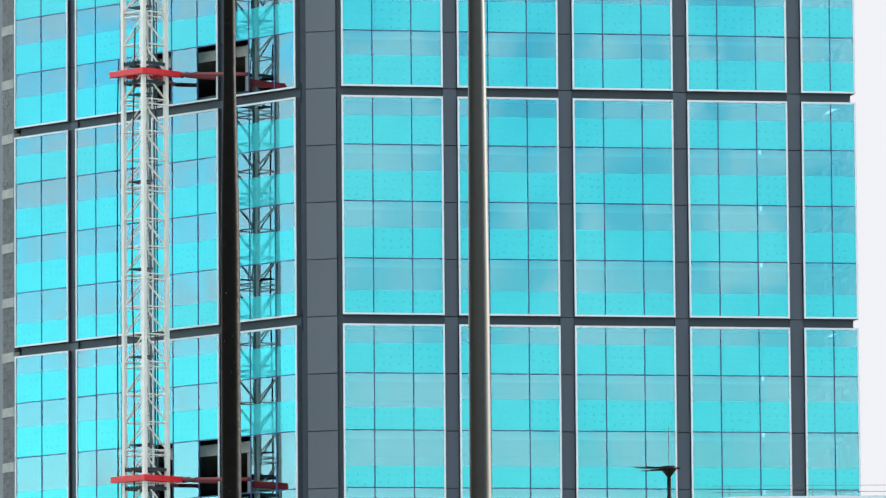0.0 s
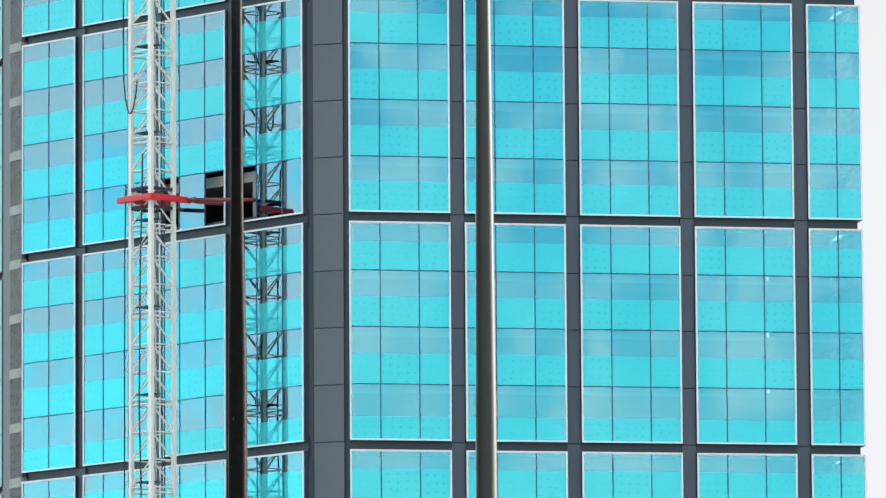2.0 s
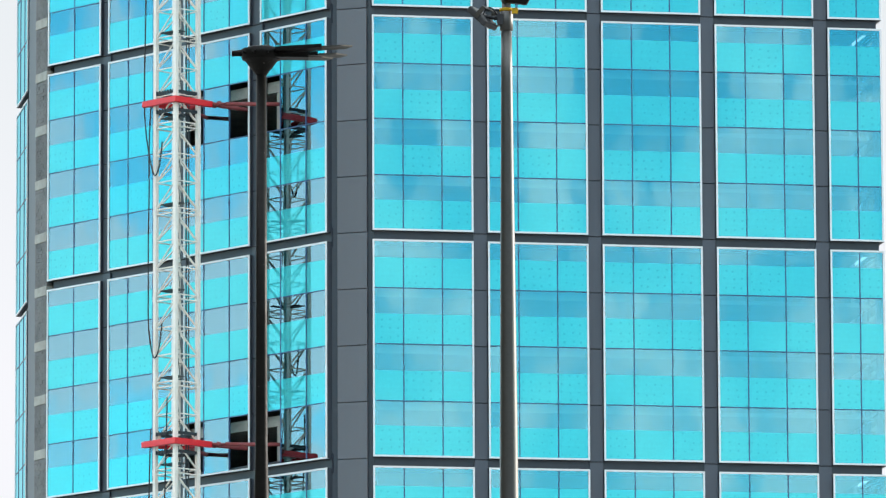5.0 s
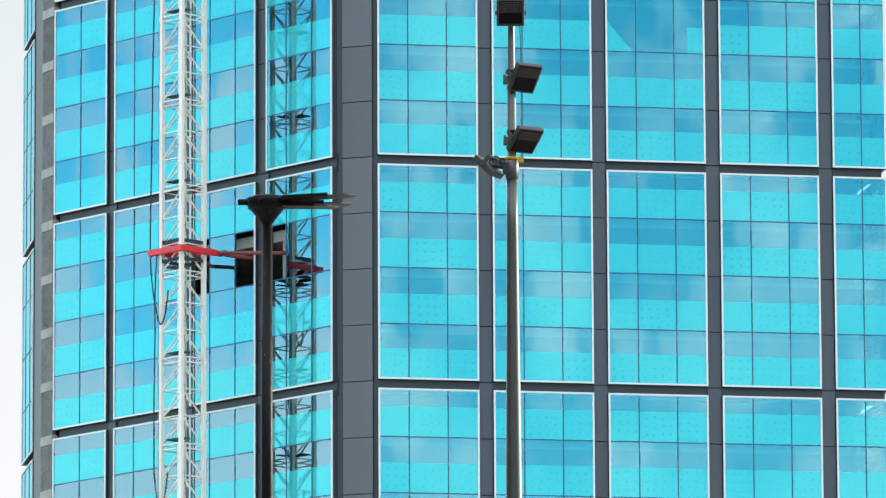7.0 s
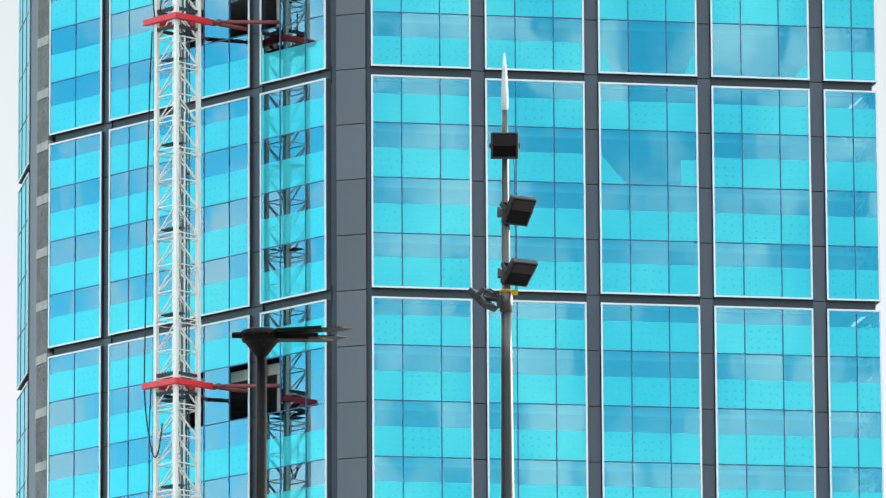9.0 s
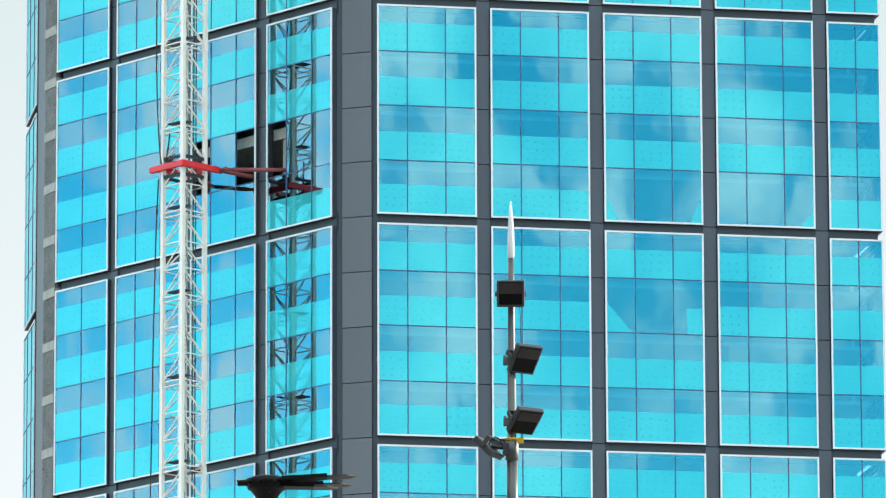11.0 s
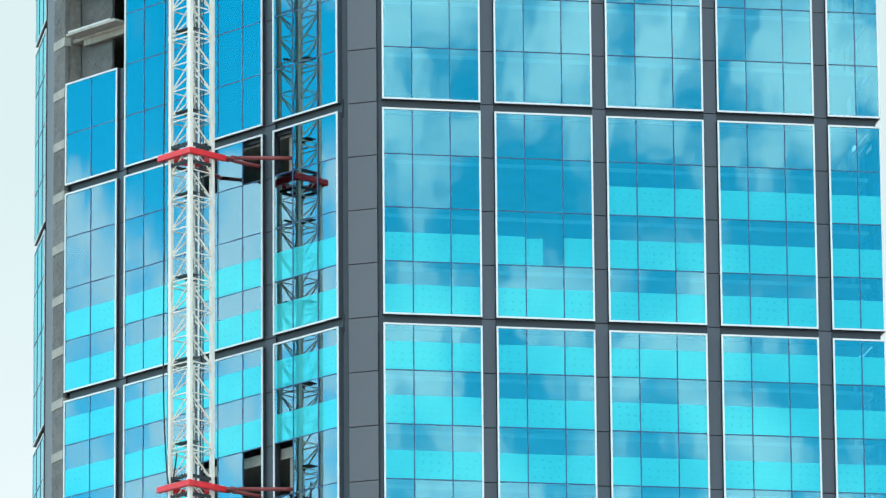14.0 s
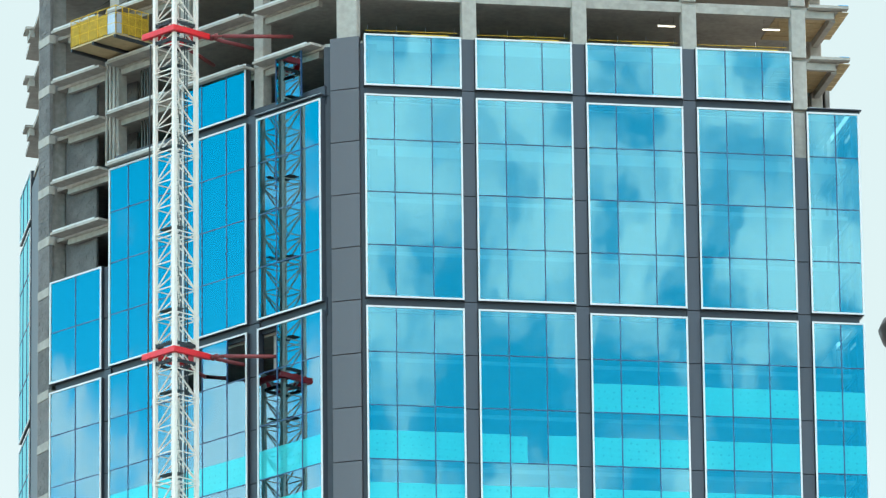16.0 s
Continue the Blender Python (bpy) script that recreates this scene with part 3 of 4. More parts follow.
ZT8 = Z0 + PITCH * 8
coping(M_LEFT, -6.7, 0.05, ZT8)
coping(M_LEFT, -21.8, -15.3, ZT8)
coping(M_MAIN, 4 * W, 4 * W + 3.75, ZT8)
for n in range(4):
    bm = bmesh.new()
    box(bm, 0, WP, 0.02, 0.3, 0, 0.05)
    put("coping", mesh_of("coping", bm, FLANK), tower, m=M_MAIN @ pose(n * W + EDGE, 0, ZT8 + 0.6 + 3.645))


def concrete_column(m, width, deep, z0, z1):
    bm = bmesh.new()
    box(bm, -width / 2, width / 2, 0, deep, z0, z1)
    bevelled(bm, 0.03, 1)
    put("concrete_column", mesh_of("concrete_column", bm, CONCRETE), tower, m=m)


SLABS = [Z0 + 0.3 + STOREY * j - 3.75 for j in range(-3, TOP_STOREY + 1)]
for z in [s for s in SLABS if s > 140]:
    for n in range(4):
        concrete_column(M_MAIN @ pose(n * W + WP + 0.55, 0.48, 0), 1.0, 0.9, z, z + STOREY - 0.28)
    for s in (-7.14, -14.8, -22.3):
        concrete_column(M_LEFT @ pose(s, 0.75, 0), 0.95, 0.8, z, z + STOREY - 0.28)
    concrete_column(M_CORNER @ pose(1.12, 0.25, 0), 1.45, 0.8, z, z + STOREY - 0.28)
    concrete_column(M_RIGHT @ pose(7.5, 0.9, 0), 0.9, 0.8, z, z + STOREY - 0.28)
    # downstand beams along the open edges
    if z > 146:
        bm = bmesh.new()
        box(bm, 0.9, 33.0, 0.72, 1.1, z - 0.75, z - 0.281)
        put("edge_beam", mesh_of("edge_beam", bm, CONCRETE), tower, m=M_MAIN)
        bm = bmesh.new()
        box(bm, 1.5, 22.0, 1.15, 1.55, z - 0.75, z - 0.281)
        put("edge_beam", mesh_of("edge_beam", bm, CONCRETE), tower, m=M_RIGHT)
    if z > 137:
        bm = bmesh.new()
        box(bm, -27.5, -1.2, 0.95, 1.3, z - 0.7, z - 0.281)
        put("edge_beam", mesh_of("edge_beam", bm, CONCRETE), tower, m=M_LEFT)
        # a projecting rim board at the open bays of the side face
        spans = [(-27.9, -22.7)] if z > 146.5 else []
        if z > ZT8 - 1:
            spans.append((-22.0, -15.3))
        if z > ZT8 + 3:
            spans += [(-14.4, -7.5), (-6.6, -0.6)]
        for a, c in spans:
            bm = bmesh.new()
            box(bm, a, c, -0.35, 0.7, z - 0.16, z + 0.02, 0)
            box(bm, a + 0.2, c - 0.5, -0.34, -0.26, z + 0.024, z + 0.15, 1)
            put("rim_board", mesh_of("rim_board", bm, CONCRETE, PLASTER), tower, m=M_LEFT)
        if z > ZT8 + 6:
            bm = bmesh.new()
            box(bm, -2.0, -0.2, -0.35, 0.9, z - 0.16, z + 0.02)
            box(bm, -1.8, -0.3, -0.05, 0.35, z - 0.75, z - 0.161)
            put("rim_board", mesh_of("rim_board", bm, CONCRETE), tower, m=M_THIRD)
    if z > ZT8 + 1:
        bm = bmesh.new()
        box(bm, 4 * W + 0.3, 33.9, 0.1, 0.75, z - 0.18, z + 0.02, 0)
        box(bm, 4 * W + 2.4, 33.85, 0.08, 0.7, z + 0.024, z + 0.06, 1)
        put("rim_board", mesh_of("rim_board", bm, CONCRETE, BLUE_MEMBRANE), tower, m=M_MAIN)
        bm = bmesh.new()
        for q in range(6):
            box(bm, 0.6 + q * 1.0, 1.5 + q * 1.0, 0.4, 1.14, z - 0.34, z - 0.285)
            box(bm, 1.2 + q * 1.0, 2.1 + q * 1.0, 1.62, 5.2, z - 0.34, z - 0.285)
        put("soffit_form", mesh_of("soffit_form", bm, TIMBER), tower, m=M_RIGHT)
# block infill walls inside the open bays
for z in [s for s in SLABS if 138 < s < 160]:
    bm = bmesh.new()
    for w0, w1, dy in ((-28.3, -25.0, 1.45), (-24.98, -22.9, 3.4)):
        box(bm, w0, w1, dy + 0.025, dy + 0.2, z + 0.01, z + 3.4)
        for c in range(13):
            x = w0 - 0.25 * (c % 2)
            while x < w1 - 0.06:
                box(bm, max(x, w0), min(x + 0.488, w1), dy + 0.008 * ((c * 7 + int(x * 2) * 5) % 3), dy + 0.1, z + 0.012 + c * 0.258, z + 0.255 + c * 0.258)
                x += 0.5
    put("infill_wall", mesh_of("infill_wall", bm, BLOCK), tower, m=M_LEFT)
    bm = bmesh.new()
    for x in (-26.3, -26.0, -25.7, -20.3, -20.0, -19.7):
        rod(bm, (x, 1.6, z), (x, 1.6, z + 3.4), 0.05, sides=6)
    put("formwork_props", mesh_of("formwork_props", bm, GALV), tower, m=M_LEFT)
bm = bmesh.new()
for x in (-22.75, -22.35, -21.9):
    rod(bm, (x, 0.45, ZT8 + 0.6), (x, 0.45, 176 - 15), 0.1, sides=8)
put("riser_pipes", mesh_of("riser_pipes", bm, CONCRETE), tower, m=M_LEFT)

# ceiling lamps on the open floor
LAMP = bpy.data.materials.new("lamp_tube")
LAMP.use_nodes = True
LAMP.node_tree.nodes["Principled BSDF"].inputs["Emission Color"].default_value = (1.0, 0.93, 0.75, 1)
LAMP.node_tree.nodes["Principled BSDF"].inputs["Emission Strength"].default_value = 3.0
for x, y, z in ((29.0, 2.9, TOP9 + STOREY - 1.0), (21.7, 3.4, TOP9 + STOREY - 0.9), (26.5, 2.6, 117.3), (26.5, 2.6, 64.4)):
    lamp = tagged(new("ceiling_lamp"), "narrow fluorescent ceiling lamp, lit, on a bare floor", "lamp", "site lamps")
    lamp.matrix_basis = M_MAIN @ pose(x, y, z)
    bm = bmesh.new()
    box(bm, -0.65, 0.65, -0.07, 0.07, 0.02, 0.08)
    part("housing", bm, FRAME, lamp)
    bm = bmesh.new()
    rod(bm, (-0.6, 0, -0.02), (0.6, 0, -0.02), 0.035)
    part("tube", bm, LAMP, lamp)
    bm = bmesh.new()
    for q in (-0.5, 0.5):
        rod(bm, (q, 0, 0.08), (q, 0, 1.2), 0.008, sides=5)
    part("hanger", bm, STEEL_DARK, lamp)

# yellow edge guards behind the top row of panels
for n in range(4):
    guard = tagged(new("edge_guard"), "yellow mesh edge guard on the bare floor edge", "guard rail", "edge guards")
    guard.matrix_basis = M_MAIN @ pose(n * W, 0.85, TOP9)
    for q in range(4):
        bm = bmesh.new()
        rod(bm, (0.3 + q * 2.0, 0, 0), (0.3 + q * 2.0, 0, 1.1), 0.025, sides=6)
        part("post", bm, STEEL_DARK, guard)
    for hz, a, c in ((0.42, 0.1, 2.6), (0.5, 3.3, 5.9)):
        bm = bmesh.new()
        box(bm, a, c, -0.04, -0.02, hz - 0.12, hz + 0.1)
        part("toe_board", bm, SAFETY_YELLOW, guard)
    bm = bmesh.new()
    rod(bm, (0.1, -0.03, 0.72), (6.5, -0.03, 0.78), 0.02, sides=6)
    part("rail", bm, SAFETY_YELLOW, guard)

# loading platform with yellow netting, on the side face
plat = tagged(new("loading_platform"), "steel loading platform with yellow mesh sides jutting from a floor", "platform")
plat.matrix_basis = M_LEFT @ pose(-21.1, 0.0, 161.35)
PX, PY = 4.8, 3.2
bm = bmesh.new(); box(bm, -1.3, PX - 1.3, -PY, 1.2, -0.12, 0.0); part("deck", bm, TIMBER, plat)
for x in (-1.2, 1.1, 3.4):
    bm = bmesh.new(); box(bm, x - 0.08, x + 0.08, -PY - 0.05, 1.6, -0.34, -0.124); part("girder", bm, STEEL_DARK, plat)
for a, c in (((-1.3, -PY), (3.5, -PY)), ((3.5, -PY), (3.5, -0.2)), ((-1.3, -PY), (-1.3, -0.2))):
    bm = bmesh.new()
    d = Vector((c[0] - a[0], c[1] - a[1], 0)); steps = 5
    for i in range(steps + 1):
        q = Vector((a[0], a[1], 0)) + d * (i / steps)
        rod(bm, q, q + Vector((0, 0, 2.05)), 0.03, sides=6)
    for hz in (0.75, 1.45, 2.0):
        rod(bm, (a[0], a[1], hz), (c[0], c[1], hz), 0.03, sides=6)
    part("side_rail", bm, SAFETY_YELLOW, plat)
    bm = bmesh.new()
    rr = random.Random(3)
    for i in range(steps):
        p0, p1 = Vector((a[0], a[1], 0)) + d * ((i + 0.06) / steps), Vector((a[0], a[1], 0)) + d * ((i + 0.94) / steps)
        if i == steps - 1 and a[1] == c[1] or i == 0 and a[0] == c[0] > 0:
            continue
        tall = 1.72 + rr.uniform(-0.22, 0.1)
        beam(bm, p0 + Vector((0, 0, tall / 2 + 0.06)), p1 + Vector((0, 0, tall / 2 + rr.uniform(0.04, 0.1))), 0.02, tall)
    part("mesh_panel", bm, NETTING, plat)
    if c[0] > 0:
        bm = bmesh.new()
        p0, p1 = (Vector((a[0], a[1], 0)) + d * f for f in ((0.82, 0.98) if a[1] == c[1] else (0.03, 0.17)))
        beam(bm, p0 + Vector((0, 0, 0.8)), p1 + Vector((0, 0, 0.8)), 0.03, 1.5)
        part("corner_sheet", bm, GALV_SHEET, plat, "pale grey steel corner sheet")
bm = bmesh.new()
for x in (-0.6, 3.2):
    rod(bm, (x, -PY + 0.3, 2.0), (x, 0.5, 4.6), 0.025, sides=6)
part("stay_rod", bm, GALV, plat)

# ---- the crane mast ----
MAST_XY, SIDE, SECTION = (-13.07, 476.0), 1.97, 5.79
M_MAST = pose(*MAST_XY, 0, rz=-math.degrees(B_LEFT))
mast = tagged(new("crane_mast"), "white lattice tower-crane mast standing beside the tower", "crane mast")
mast.matrix_basis = M_MAST
h = SIDE / 2
bm = bmesh.new()
for x in (-h, h):
    for y in (-h, h):
        box(bm, x - 0.13, x + 0.13, y - 0.13, y + 0.13, 0, SECTION - 0.01)
        for zz in (0.0, SECTION - 0.19):
            box(bm, x - 0.148, x + 0.148, y - 0.148, y + 0.148, zz, zz + 0.17)
chord_me = mesh_of("mast_section", bm, MAST_WHITE)
PAN = 1.82
corners = [(-h, -h), (h, -h), (h, h), (-h, h)]
brace_list = []
for i in range(4):
    a, c = corners[i], corners[(i + 1) % 4]
    for q in range(4):
        bm = bmesh.new()
        rod(bm, (*a, 0.16 + q * PAN), (*c, 0.16 + q * PAN), 0.048, sides=6)
        brace_list.append(("crossbar", mesh_of("crossbar", bm, MAST_WHITE)))
    lo, hi = (a, c) if i % 2 == 0 else (c, a)
    for q in range(3):
        bm = bmesh.new()
        rod(bm, (*lo, 0.16 + q * PAN), (*hi, 0.16 + (q + 1) * PAN), 0.055, sides=6)
        brace_list.append(("diagonal", mesh_of("diagonal", bm, MAST_WHITE)))
bm = bmesh.new()
for x in (-0.25, 0.1):
    rod(bm, (x, 0.55, 0.4), (x - 0.1, -0.1, SECTION + 0.35), 0.025, sides=5)
for q in range(18):
    f = (q + 0.5) / 18
    y = 0.55 - 0.65 * f
    rod(bm, (-0.25 - 0.1 * f, y, 0.4 + f * (SECTION - 0.05)), (0.1 - 0.1 * f, y, 0.4 + f * (SECTION - 0.05)), 0.015, sides=5)
ladder_me = mesh_of("ladder", bm, GALV)
bm = bmesh.new()
box(bm, -h + 0.16, h - 0.16, -h + 0.16, 0.0, 0.0, 0.06)
box(bm, -h + 0.16, -0.5, 0.0, h - 0.16, 0.0, 0.06)
platform_me = mesh_of("platform", bm, STEEL_DARK)
# power duct and cables up the inside
bm = bmesh.new()
for x, y in ((0.55, 0.35), (0.62, 0.5)):
    rod(bm, (x, y, 0), (x, y, SECTION), 0.045, sides=6)
duct_me = mesh_of("cable_duct", bm, STEEL_DARK)
zs = 133.13 - 22 * SECTION - 0.5
while zs < 176:
    if zs > -SECTION * 0.2:
        sec = put("mast_section", chord_me, mast, m=pose(0, 0, zs))
        for kind_, me in brace_list:
            put(kind_, me, sec)
        put("ladder", ladder_me, sec)
        put("platform", platform_me, sec, "dark grating platform", m=pose(0, 0, 0.5))
        put("cable_duct", duct_me, sec)
    zs += SECTION

# red tie collars with struts into the facade openings
for zc in COLLARS:
    col = tagged(new("tie_collar"), "bright red steel collar tying the crane mast to the facade", "crane tie", "crane tie collars")
    col.matrix_basis = M_MAST @ pose(0, 0, zc)
    o = h + 0.30
    ext = 0.62
    for a, c in (((-o - ext, -o), (o + 0.15, -o)), ((o, -o + 0.151), (o, o + ext)), ((o - 0.151, o), (-o + 0.151, o)), ((-o, o + 0.15), (-o, -o + 0.151))):
        bm = bmesh.new()
        beam(bm, (a[0], a[1], 0), (c[0], c[1], 0), 0.30, 0.40)
        bevelled(bm, 0.02, 1)
        part("beam", bm, RED, col)
    for zz in (0.62, -0.62):
        bm = bmesh.new()
        for a, c in (((-h, -h), (h, -h)), ((h, -h), (h, h)), ((h, h), (-h, h)), ((-h, h), (-h, -h))):
            beam(bm, (*a, zz), (*c, zz), 0.16, 0.20)
        for i in range(7):
            rod(bm, (-h + 0.2 + i * 0.27, -h - 0.1, zz - 0.13), (-h + 0.2 + i * 0.27, -h - 0.1, zz + 0.15), 0.05, sides=6)
        part("clamp_frame", bm, STEEL_DARK, col)
    for (ax, ay), (bx, by) in (((o + 0.2, o + 0.55), (5.2, 6.2)), ((o - 0.1, o + 0.5), (1.45, 6.4)), ((-o, o + 0.5), (-3.2, 6.4))):
        bm = bmesh.new()
        d = Vector((bx - ax, by - ay, 0)).normalized()
        rod(bm, (ax, ay, 0), Vector((ax, ay, 0)) + d * 0.9, 0.10, sides=10)
        rod(bm, Vector((ax, ay, 0)) + d * 0.85, (bx, by, 0), 0.135, sides=12)
        rod(bm, Vector((ax, ay, 0)) + d * 0.3, Vector((ax, ay, 0)) + d * 0.55, 0.19, sides=8)
        part("tie_strut", bm, RUST_RED, col, "dull red tubular strut")

# black power cable hanging beside the mast
def hose(name, pts, r, material_, parent):
    cu = bpy.data.curves.new(name, "CURVE")
    cu.dimensions = "3D"
    sp = cu.splines.new("NURBS")
    sp.points.add(len(pts) - 1)
    for q, p in zip(sp.points, pts):
        q.co = (*p, 1)
    sp.use_endpoint_u, sp.order_u = True, 3
    cu.bevel_depth, cu.bevel_resolution, cu.resolution_u = r, 2, 4
    tmp = bpy.data.objects.new(name, cu)
    me = bpy.data.meshes.new_from_object(tmp)
    bpy.data.objects.remove(tmp)
    me.materials.append(material_)
    return put(name, me, parent)


cable = tagged(new("power_cable"), "slack black power cable hanging along the crane mast", "cable")
cable.matrix_basis = M_MAST
for zt, zb_, off in ((112.0, 83.2, 0.55), (88.0, 71.0, 0.2), (66.0, 30.0, 0.1), (158.0, 113.0, 0.15)):
    rr = random.Random(int(zt))
    pts = [(-h - 0.2, -h - 0.25, zt)]
    for i in range(1, 9):
        pts.append((-h - 0.25 - off * math.sin(i / 8 * 1.7) + rr.uniform(-0.06, 0.06), -h - 0.3, zt + (zb_ - zt) * i / 9))
    pts += [(-h + 0.1, -h - 0.35, zb_ - 0.4), (-h + 0.55, -h - 0.3, zb_ - 0.1), (-h + 0.75, -h - 0.2, zb_ + 1.2), (-h + 0.8, -h - 0.15, zb_ + 2.0)]
    hose("cable", pts, 0.05, CABLE, cable)
rr = random.Random(2)
hose("cable", [(h * 0.15 + rr.uniform(-0.25, 0.25), -h - 0.2, 5 + i * 4.2) for i in range(16)], 0.05, CABLE, cable)

# ---- foreground: floodlight mast ----
fx, fy = 1.71, 91.98
flood_mast = tagged(new("floodlight_mast"), "tall galvanised floodlight mast with a white spike on top", "light mast")
flood_mast.matrix_basis = pose(fx, fy, 0, 0.0, 0.0, 0)
bm = bmesh.new()
lathe(bm, [(0.22, 0.0), (0.22, 0.06), (0.165, 0.08), (0.142, 8.5), (0.134, 11.3), (0.131, 11.45), (0.114, 14.0), (0.074, 18.6), (0.068, 19.30)], 24)
lathe(bm, [(0.066, 19.2), (0.085, 19.22), (0.085, 19.45), (0.058, 19.48), (0.055, 20.4), (0.046, 20.42), (0.044, 21.4), (0.036, 21.9)], 20)
part("pole", bm, POLE_STEEL, flood_mast)
bm = bmesh.new()
lathe(bm, [(0.034, 21.86), (0.047, 21.9), (0.046, 22.1), (0.030, 22.42), (0.008, 22.63)], 14)
part("spike", bm, WHITE_TIP, flood_mast, "white pointed spike")
bm = bmesh.new()
lathe(bm, [(0.07, 19.46), (0.09, 19.465), (0.09, 19.50), (0.06, 19.505)], 14)
box(bm, 0.07, 0.15, -0.1, -0.06, 19.42, 19.49)
part("tape", bm, SAFETY_YELLOW, flood_mast, "yellow tape tied round the pole")
hose("cable", [(-0.06, -0.03, 19.3), (-0.16, -0.03, 19.52), (-0.28, -0.02, 19.5), (-0.30, -0.02, 19.40)], 0.01, CABLE, flood_mast)
hose("cable", [(0.12, -0.02, 19.5), (0.125, 0.0, 20.3), (0.12, 0.0, 21.4), (0.06, 0, 21.45)], 0.005, CABLE, flood_mast)


def floodlight(m, width=0.35, height=0.31):
    bm = bmesh.new()
    box(bm, -width / 2, width / 2, -0.05, 0.03, -height / 2, height / 2)
    bevelled(bm, 0.015, 2)
    me = mesh_of("floodlight", bm, HOUSING)
    ob2 = put("floodlight", me, flood_mast, m=m)
    bm = bmesh.new()
    box(bm, -width / 2 + 0.03, width / 2 - 0.03, -0.056, -0.0505, -height / 2 + 0.03, height / 2 - 0.02)
    part("lens", bm, LENS, ob2)
    bm = bmesh.new()
    for i in range(10):
        for q in range(6):
            x, z = -width / 2 + 0.05 + i * (width - 0.1) / 9, height / 2 - 0.045 - q * 0.024
            box(bm, x - 0.009, x + 0.009, -0.0605, -0.0565, z - 0.008, z + 0.008)
    part("led_grid", bm, LENS_CELL, ob2)
    bm = bmesh.new()
    for s in (-1, 1):
        box(bm, s * (width / 2 + 0.012) - 0.006, s * (width / 2 + 0.012) + 0.006, -0.02, 0.14, -0.03, 0.03)
    box(bm, -width / 2 - 0.018, width / 2 + 0.018, 0.13, 0.142, -0.03, 0.03)
    part("bracket", bm, GALV, ob2)
    return ob2


floodlight(pose(-0.01, -0.16, 21.37, 10, 0, 0), 0.36, 0.345)
floodlight(pose(0.165, -0.1, 20.53, 38, 0, 32), 0.38, 0.40)
floodlight(pose(0.165, -0.1, 19.72, 50, 0, 30), 0.38, 0.40)
floodlight(pose(-0.30, -0.02, 19.38, 45, 0, -115), 0.36, 0.34)
for z in (20.52, 19.72):
    bm = bmesh.new()
    box(bm, -0.10, 0.06, -0.10, 0.02, z - 0.06, z + 0.03)
    rod(bm, (-0.09, -0.05, z - 0.07), (-0.09, -0.05, z + 0.06), 0.02)
    part("clamp", bm, GALV, flood_mast)
bm = bmesh.new()
rod(bm, (-0.05, 0, 19.36), (-0.30, -0.02, 19.40), 0.025)
box(bm, -0.12, -0.04, -0.08, 0.08, 19.28, 19.42)
part("arm", bm, STEEL_DARK, flood_mast)


# ---- street lamps ----
def street_lamp(m, height=11.0, sc=1.0):
    ob = tagged(new("street_lamp"), "black painted steel street lamp with a flat winged head", "street lamp", "street lamps")
    ob.matrix_basis = m
    bm = bmesh.new()
    lathe(bm, [(0.12, 0), (0.12, 0.05), (0.072, 0.08), (0.068, 5.0), (0.066, 7.0), (0.062, 7.35), (0.044, 8.2), (0.040, 9.0), (0.036, height - 0.14)], 20)
    part("pole", bm, BLACK_POLE, ob, "black pole, paint chipped")
    bm = bmesh.new()
    lathe(bm, [(0.036, height - 0.16), (0.06, height - 0.13), (0.118, height - 0.055), (0.135, height - 0.05), (0.142, height + 0.02), (0.10, height + 0.036)], 16)
    rr = random.Random(4)
    for i in range(10):
        t = i * 2 * math.pi / 10
        rod(bm, (0.12 * math.cos(t), 0.12 * math.sin(t), height - 0.02), (0.165 * math.cos(t), 0.165 * math.sin(t), height - 0.01), 0.012, sides=6)
    rod(bm, (-0.1, 0, height), (-0.205, 0, height - 0.005), 0.022, sides=8)
    part("hub", bm, BLACK_POLE, ob)
    # wings: folded arms to one side, with paler metal ends
    for y0, y1, z, x1, lift in ((-0.15, -0.02, -0.016, 0.64, 0.04), (0.02, 0.15, -0.022, 0.60, 0.015), (-0.10, 0.03, -0.045, 0.50, -0.008)):
        ym = (y0 + y1) / 2
        for nm, a0, a1, mt, th in (("wing", 0.1, x1 * 0.66, BLACK_POLE, 0.026), ("wing_tip", x1 * 0.66, x1, GALV, 0.010)):
            bm = bmesh.new()
            lo = [(a0, y0), (a1 - (0.08 if nm == "wing_tip" else 0), y0), (a1, ym), (a1 - (0.05 if nm == "wing_tip" else 0), y1), (a0, y1)]
            a = [bm.verts.new((x, y, height + z + lift * (x / x1))) for x, y in lo]
            c = [bm.verts.new((x, y, height + z + th + lift * (x / x1))) for x, y in lo]
            for i in range(5):
                j = (i + 1) % 5
                bm.faces.new((a[i], a[j], c[j], c[i]))
            bm.faces.new(a[::-1]); bm.faces.new(c)
            part(nm, bm, mt, ob)
    return ob


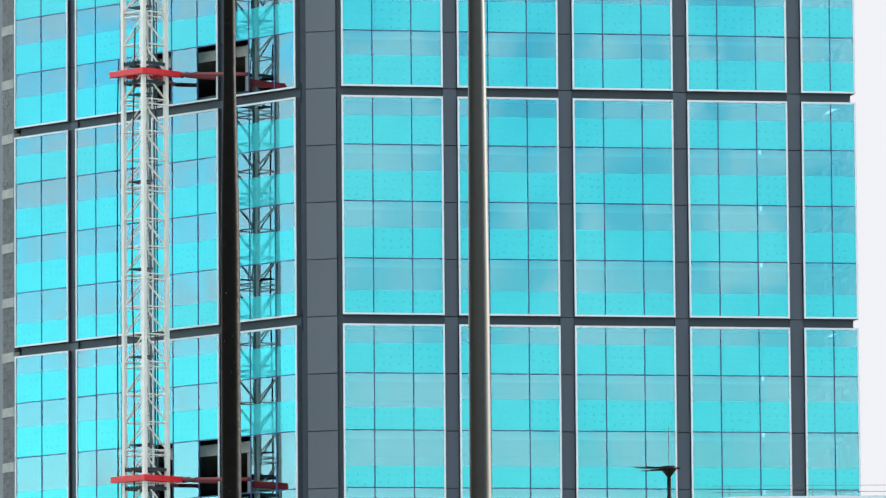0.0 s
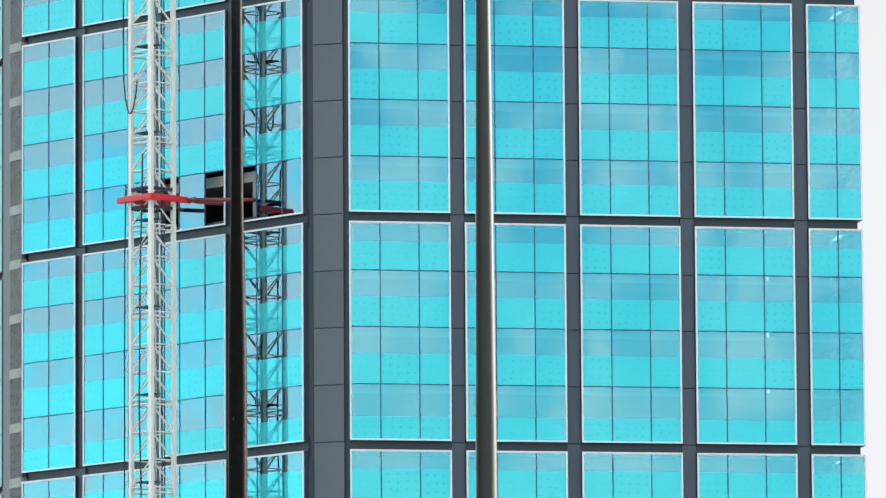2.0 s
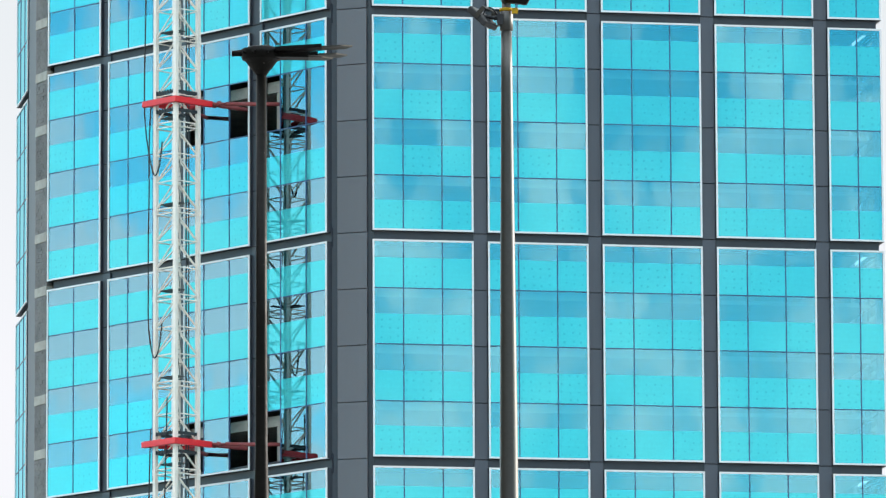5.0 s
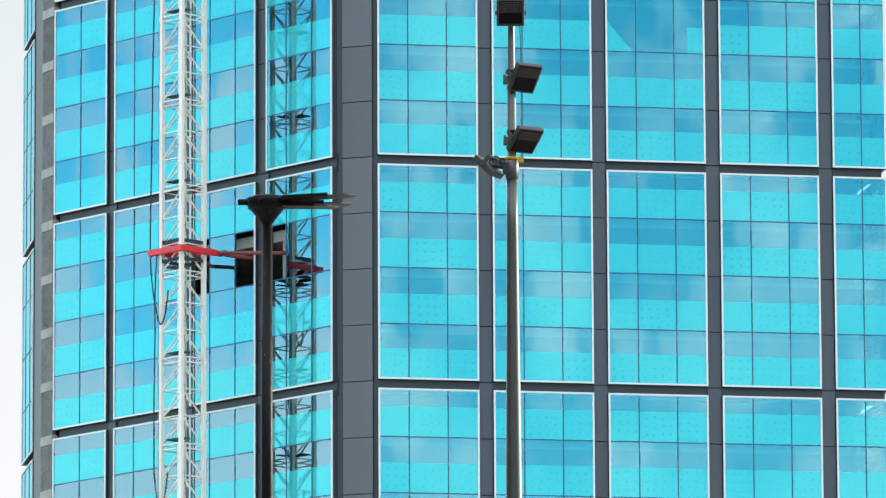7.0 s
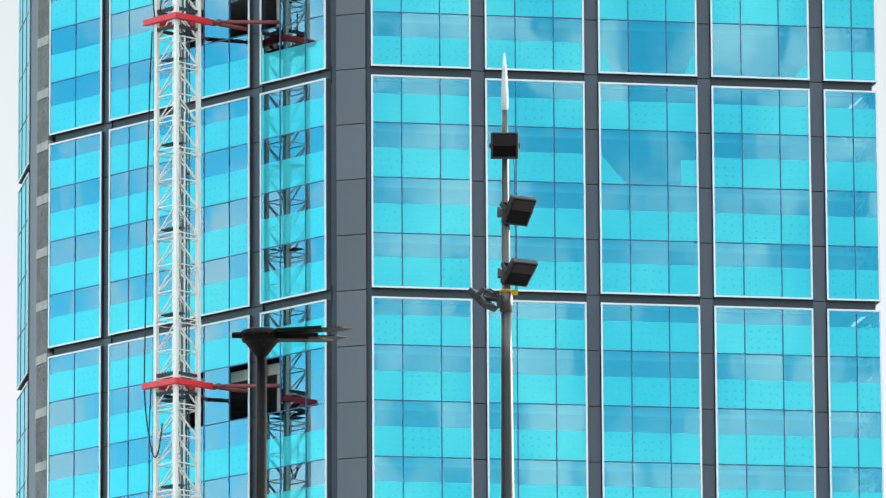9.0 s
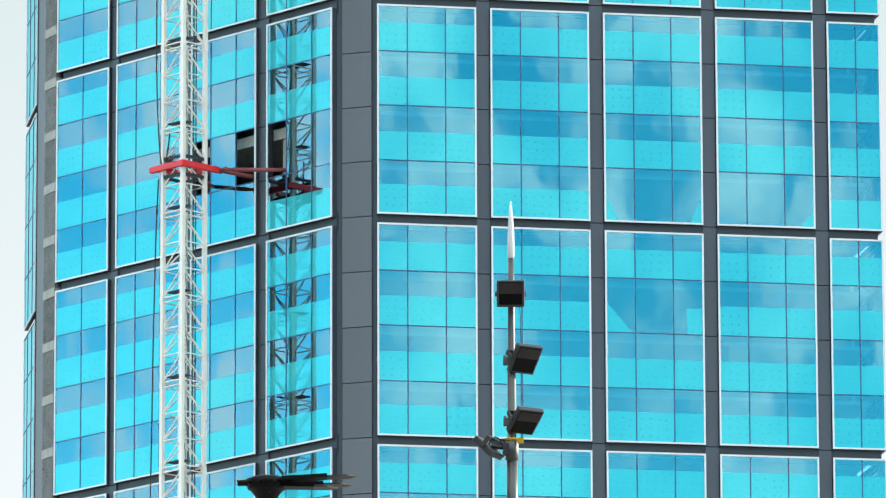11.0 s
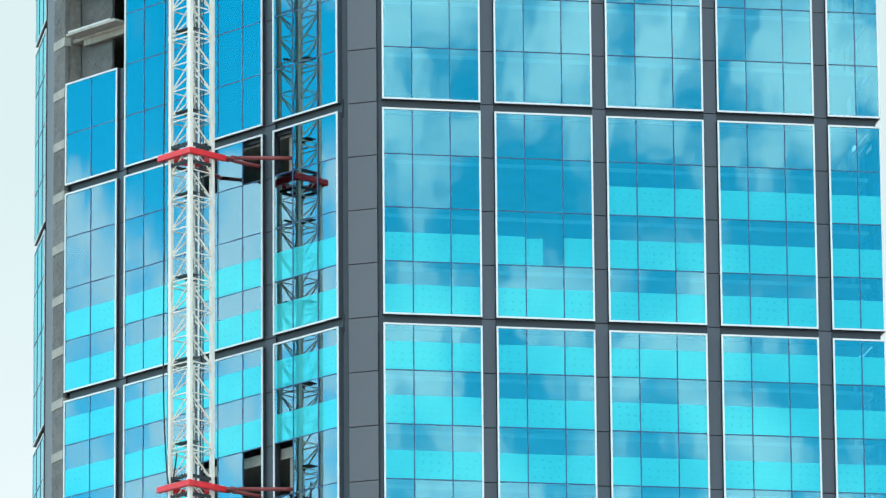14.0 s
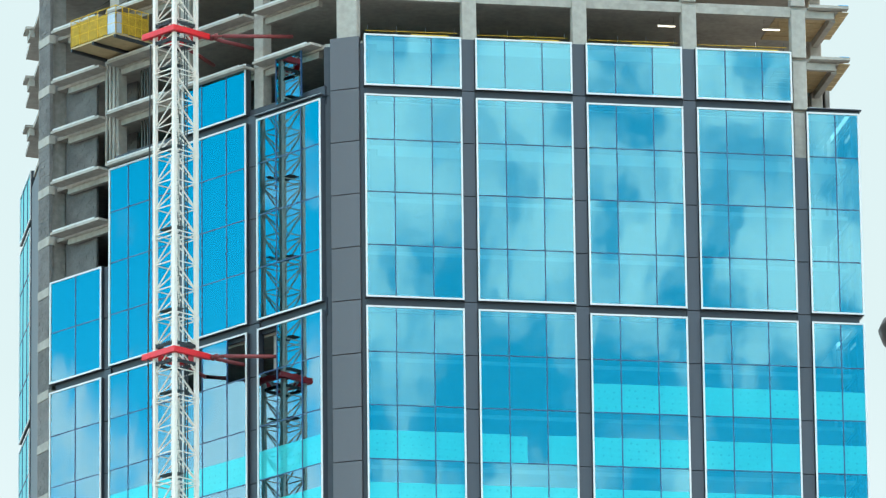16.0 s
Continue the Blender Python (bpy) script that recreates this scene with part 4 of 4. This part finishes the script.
lamp_a = street_lamp(pose(-0.785, 49.994, 0, rz=0), 11.02)
lamp_b = street_lamp(pose(5.79, 129.87, 0, 0, 0, 180), 11.74)
bm = bmesh.new(); rod(bm, (0, 0, 11.76), (0, 0, 12.5), 0.006, sides=6); part("aerial", bm, GALV, lamp_b)
lamp_c = tagged(new("street_lamp"), "street lamp with a round dark grey mushroom head", "street lamp")
lamp_c.matrix_basis = pose(2.44, 29.92, 0)
bm = bmesh.new(); lathe(bm, [(0.1, 0), (0.06, 0.1), (0.035, 10.0)], 16); part("pole", bm, BLACK_POLE, lamp_c)
bm = bmesh.new(); lathe(bm, [(0.04, 10.03), (0.14, 10.02), (0.24, 10.07), (0.258, 10.12), (0.24, 10.16), (0.15, 10.21), (0.05, 10.24)], 28); part("head", bm, HOUSING, lamp_c)
bm = bmesh.new(); lathe(bm, [(0.05, 10.0), (0.12, 9.99), (0.13, 10.025)], 20); part("lens", bm, WHITE_TIP, lamp_c)

# ---- low white-roofed building in front of the tower ----
hall = tagged(new("low_building"), "low building with a white roof edge and thin roof railing", "building")
hall.matrix_basis = pose(12.9, 250.0, 0)
bm = bmesh.new(); box(bm, 0.3, 39.7, 0.3, 18, 0, 19.7); part("wall", bm, PLASTER, hall)
bm = bmesh.new()
v0 = [(0.55, 0.0), (40, 0.0), (40, 18.5), (0, 18.5), (0, 0.8)]
prism(bm, v0, 19.7, 20.12)
part("roof", bm, ROOF_WHITE, hall)
for i in range(14):
    bm = bmesh.new()
    rod(bm, (0.4 + i * 2.9, 1.6, 20.12), (0.4 + i * 2.9, 1.6, 20.62), 0.010, sides=6)
    part("post", bm, GALV, hall)
for z in (20.38, 20.60):
    bm = bmesh.new()
    rod(bm, (-0.2, 1.6, z), (39.0, 1.6, z), 0.008, sides=6)
    part("rail", bm, GALV, hall)


# ---- unseen plain blocks added to close the place behind and beside the camera and darken pole reflections ----
def reflection_block(m, length, deep, height):
    ob = tagged(new("reflection_block"), "plain dark grey block, unseen, added to darken the pole's reflections", "building", "street blocks")
    ob.matrix_basis = m
    bm = bmesh.new()
    box(bm, 0, length, 0, deep, 0, height)
    part("wall", bm, REFLECTION_DARK, ob)
    bm = bmesh.new()
    box(bm, -0.4, length + 0.4, -0.4, deep + 0.4, height + 0.004, height + 0.6)
    part("roof", bm, CONCRETE_DARK, ob)
    for q in range(int(height / 3.6)):
        bm = bmesh.new()
        box(bm, -0.1, length + 0.1, -0.12, -0.004, 3.4 + q * 3.6, 3.65 + q * 3.6)
        part("string_course", bm, CONCRETE_DARK, ob)


reflection_block(pose(320, -30, 0, rz=180), 660, 14, 60)
reflection_block(pose(-75, -30, 0, rz=90), 190, 14, 80)
reflection_block(pose(90, 44, 0, rz=-90), 72, 14, 70)
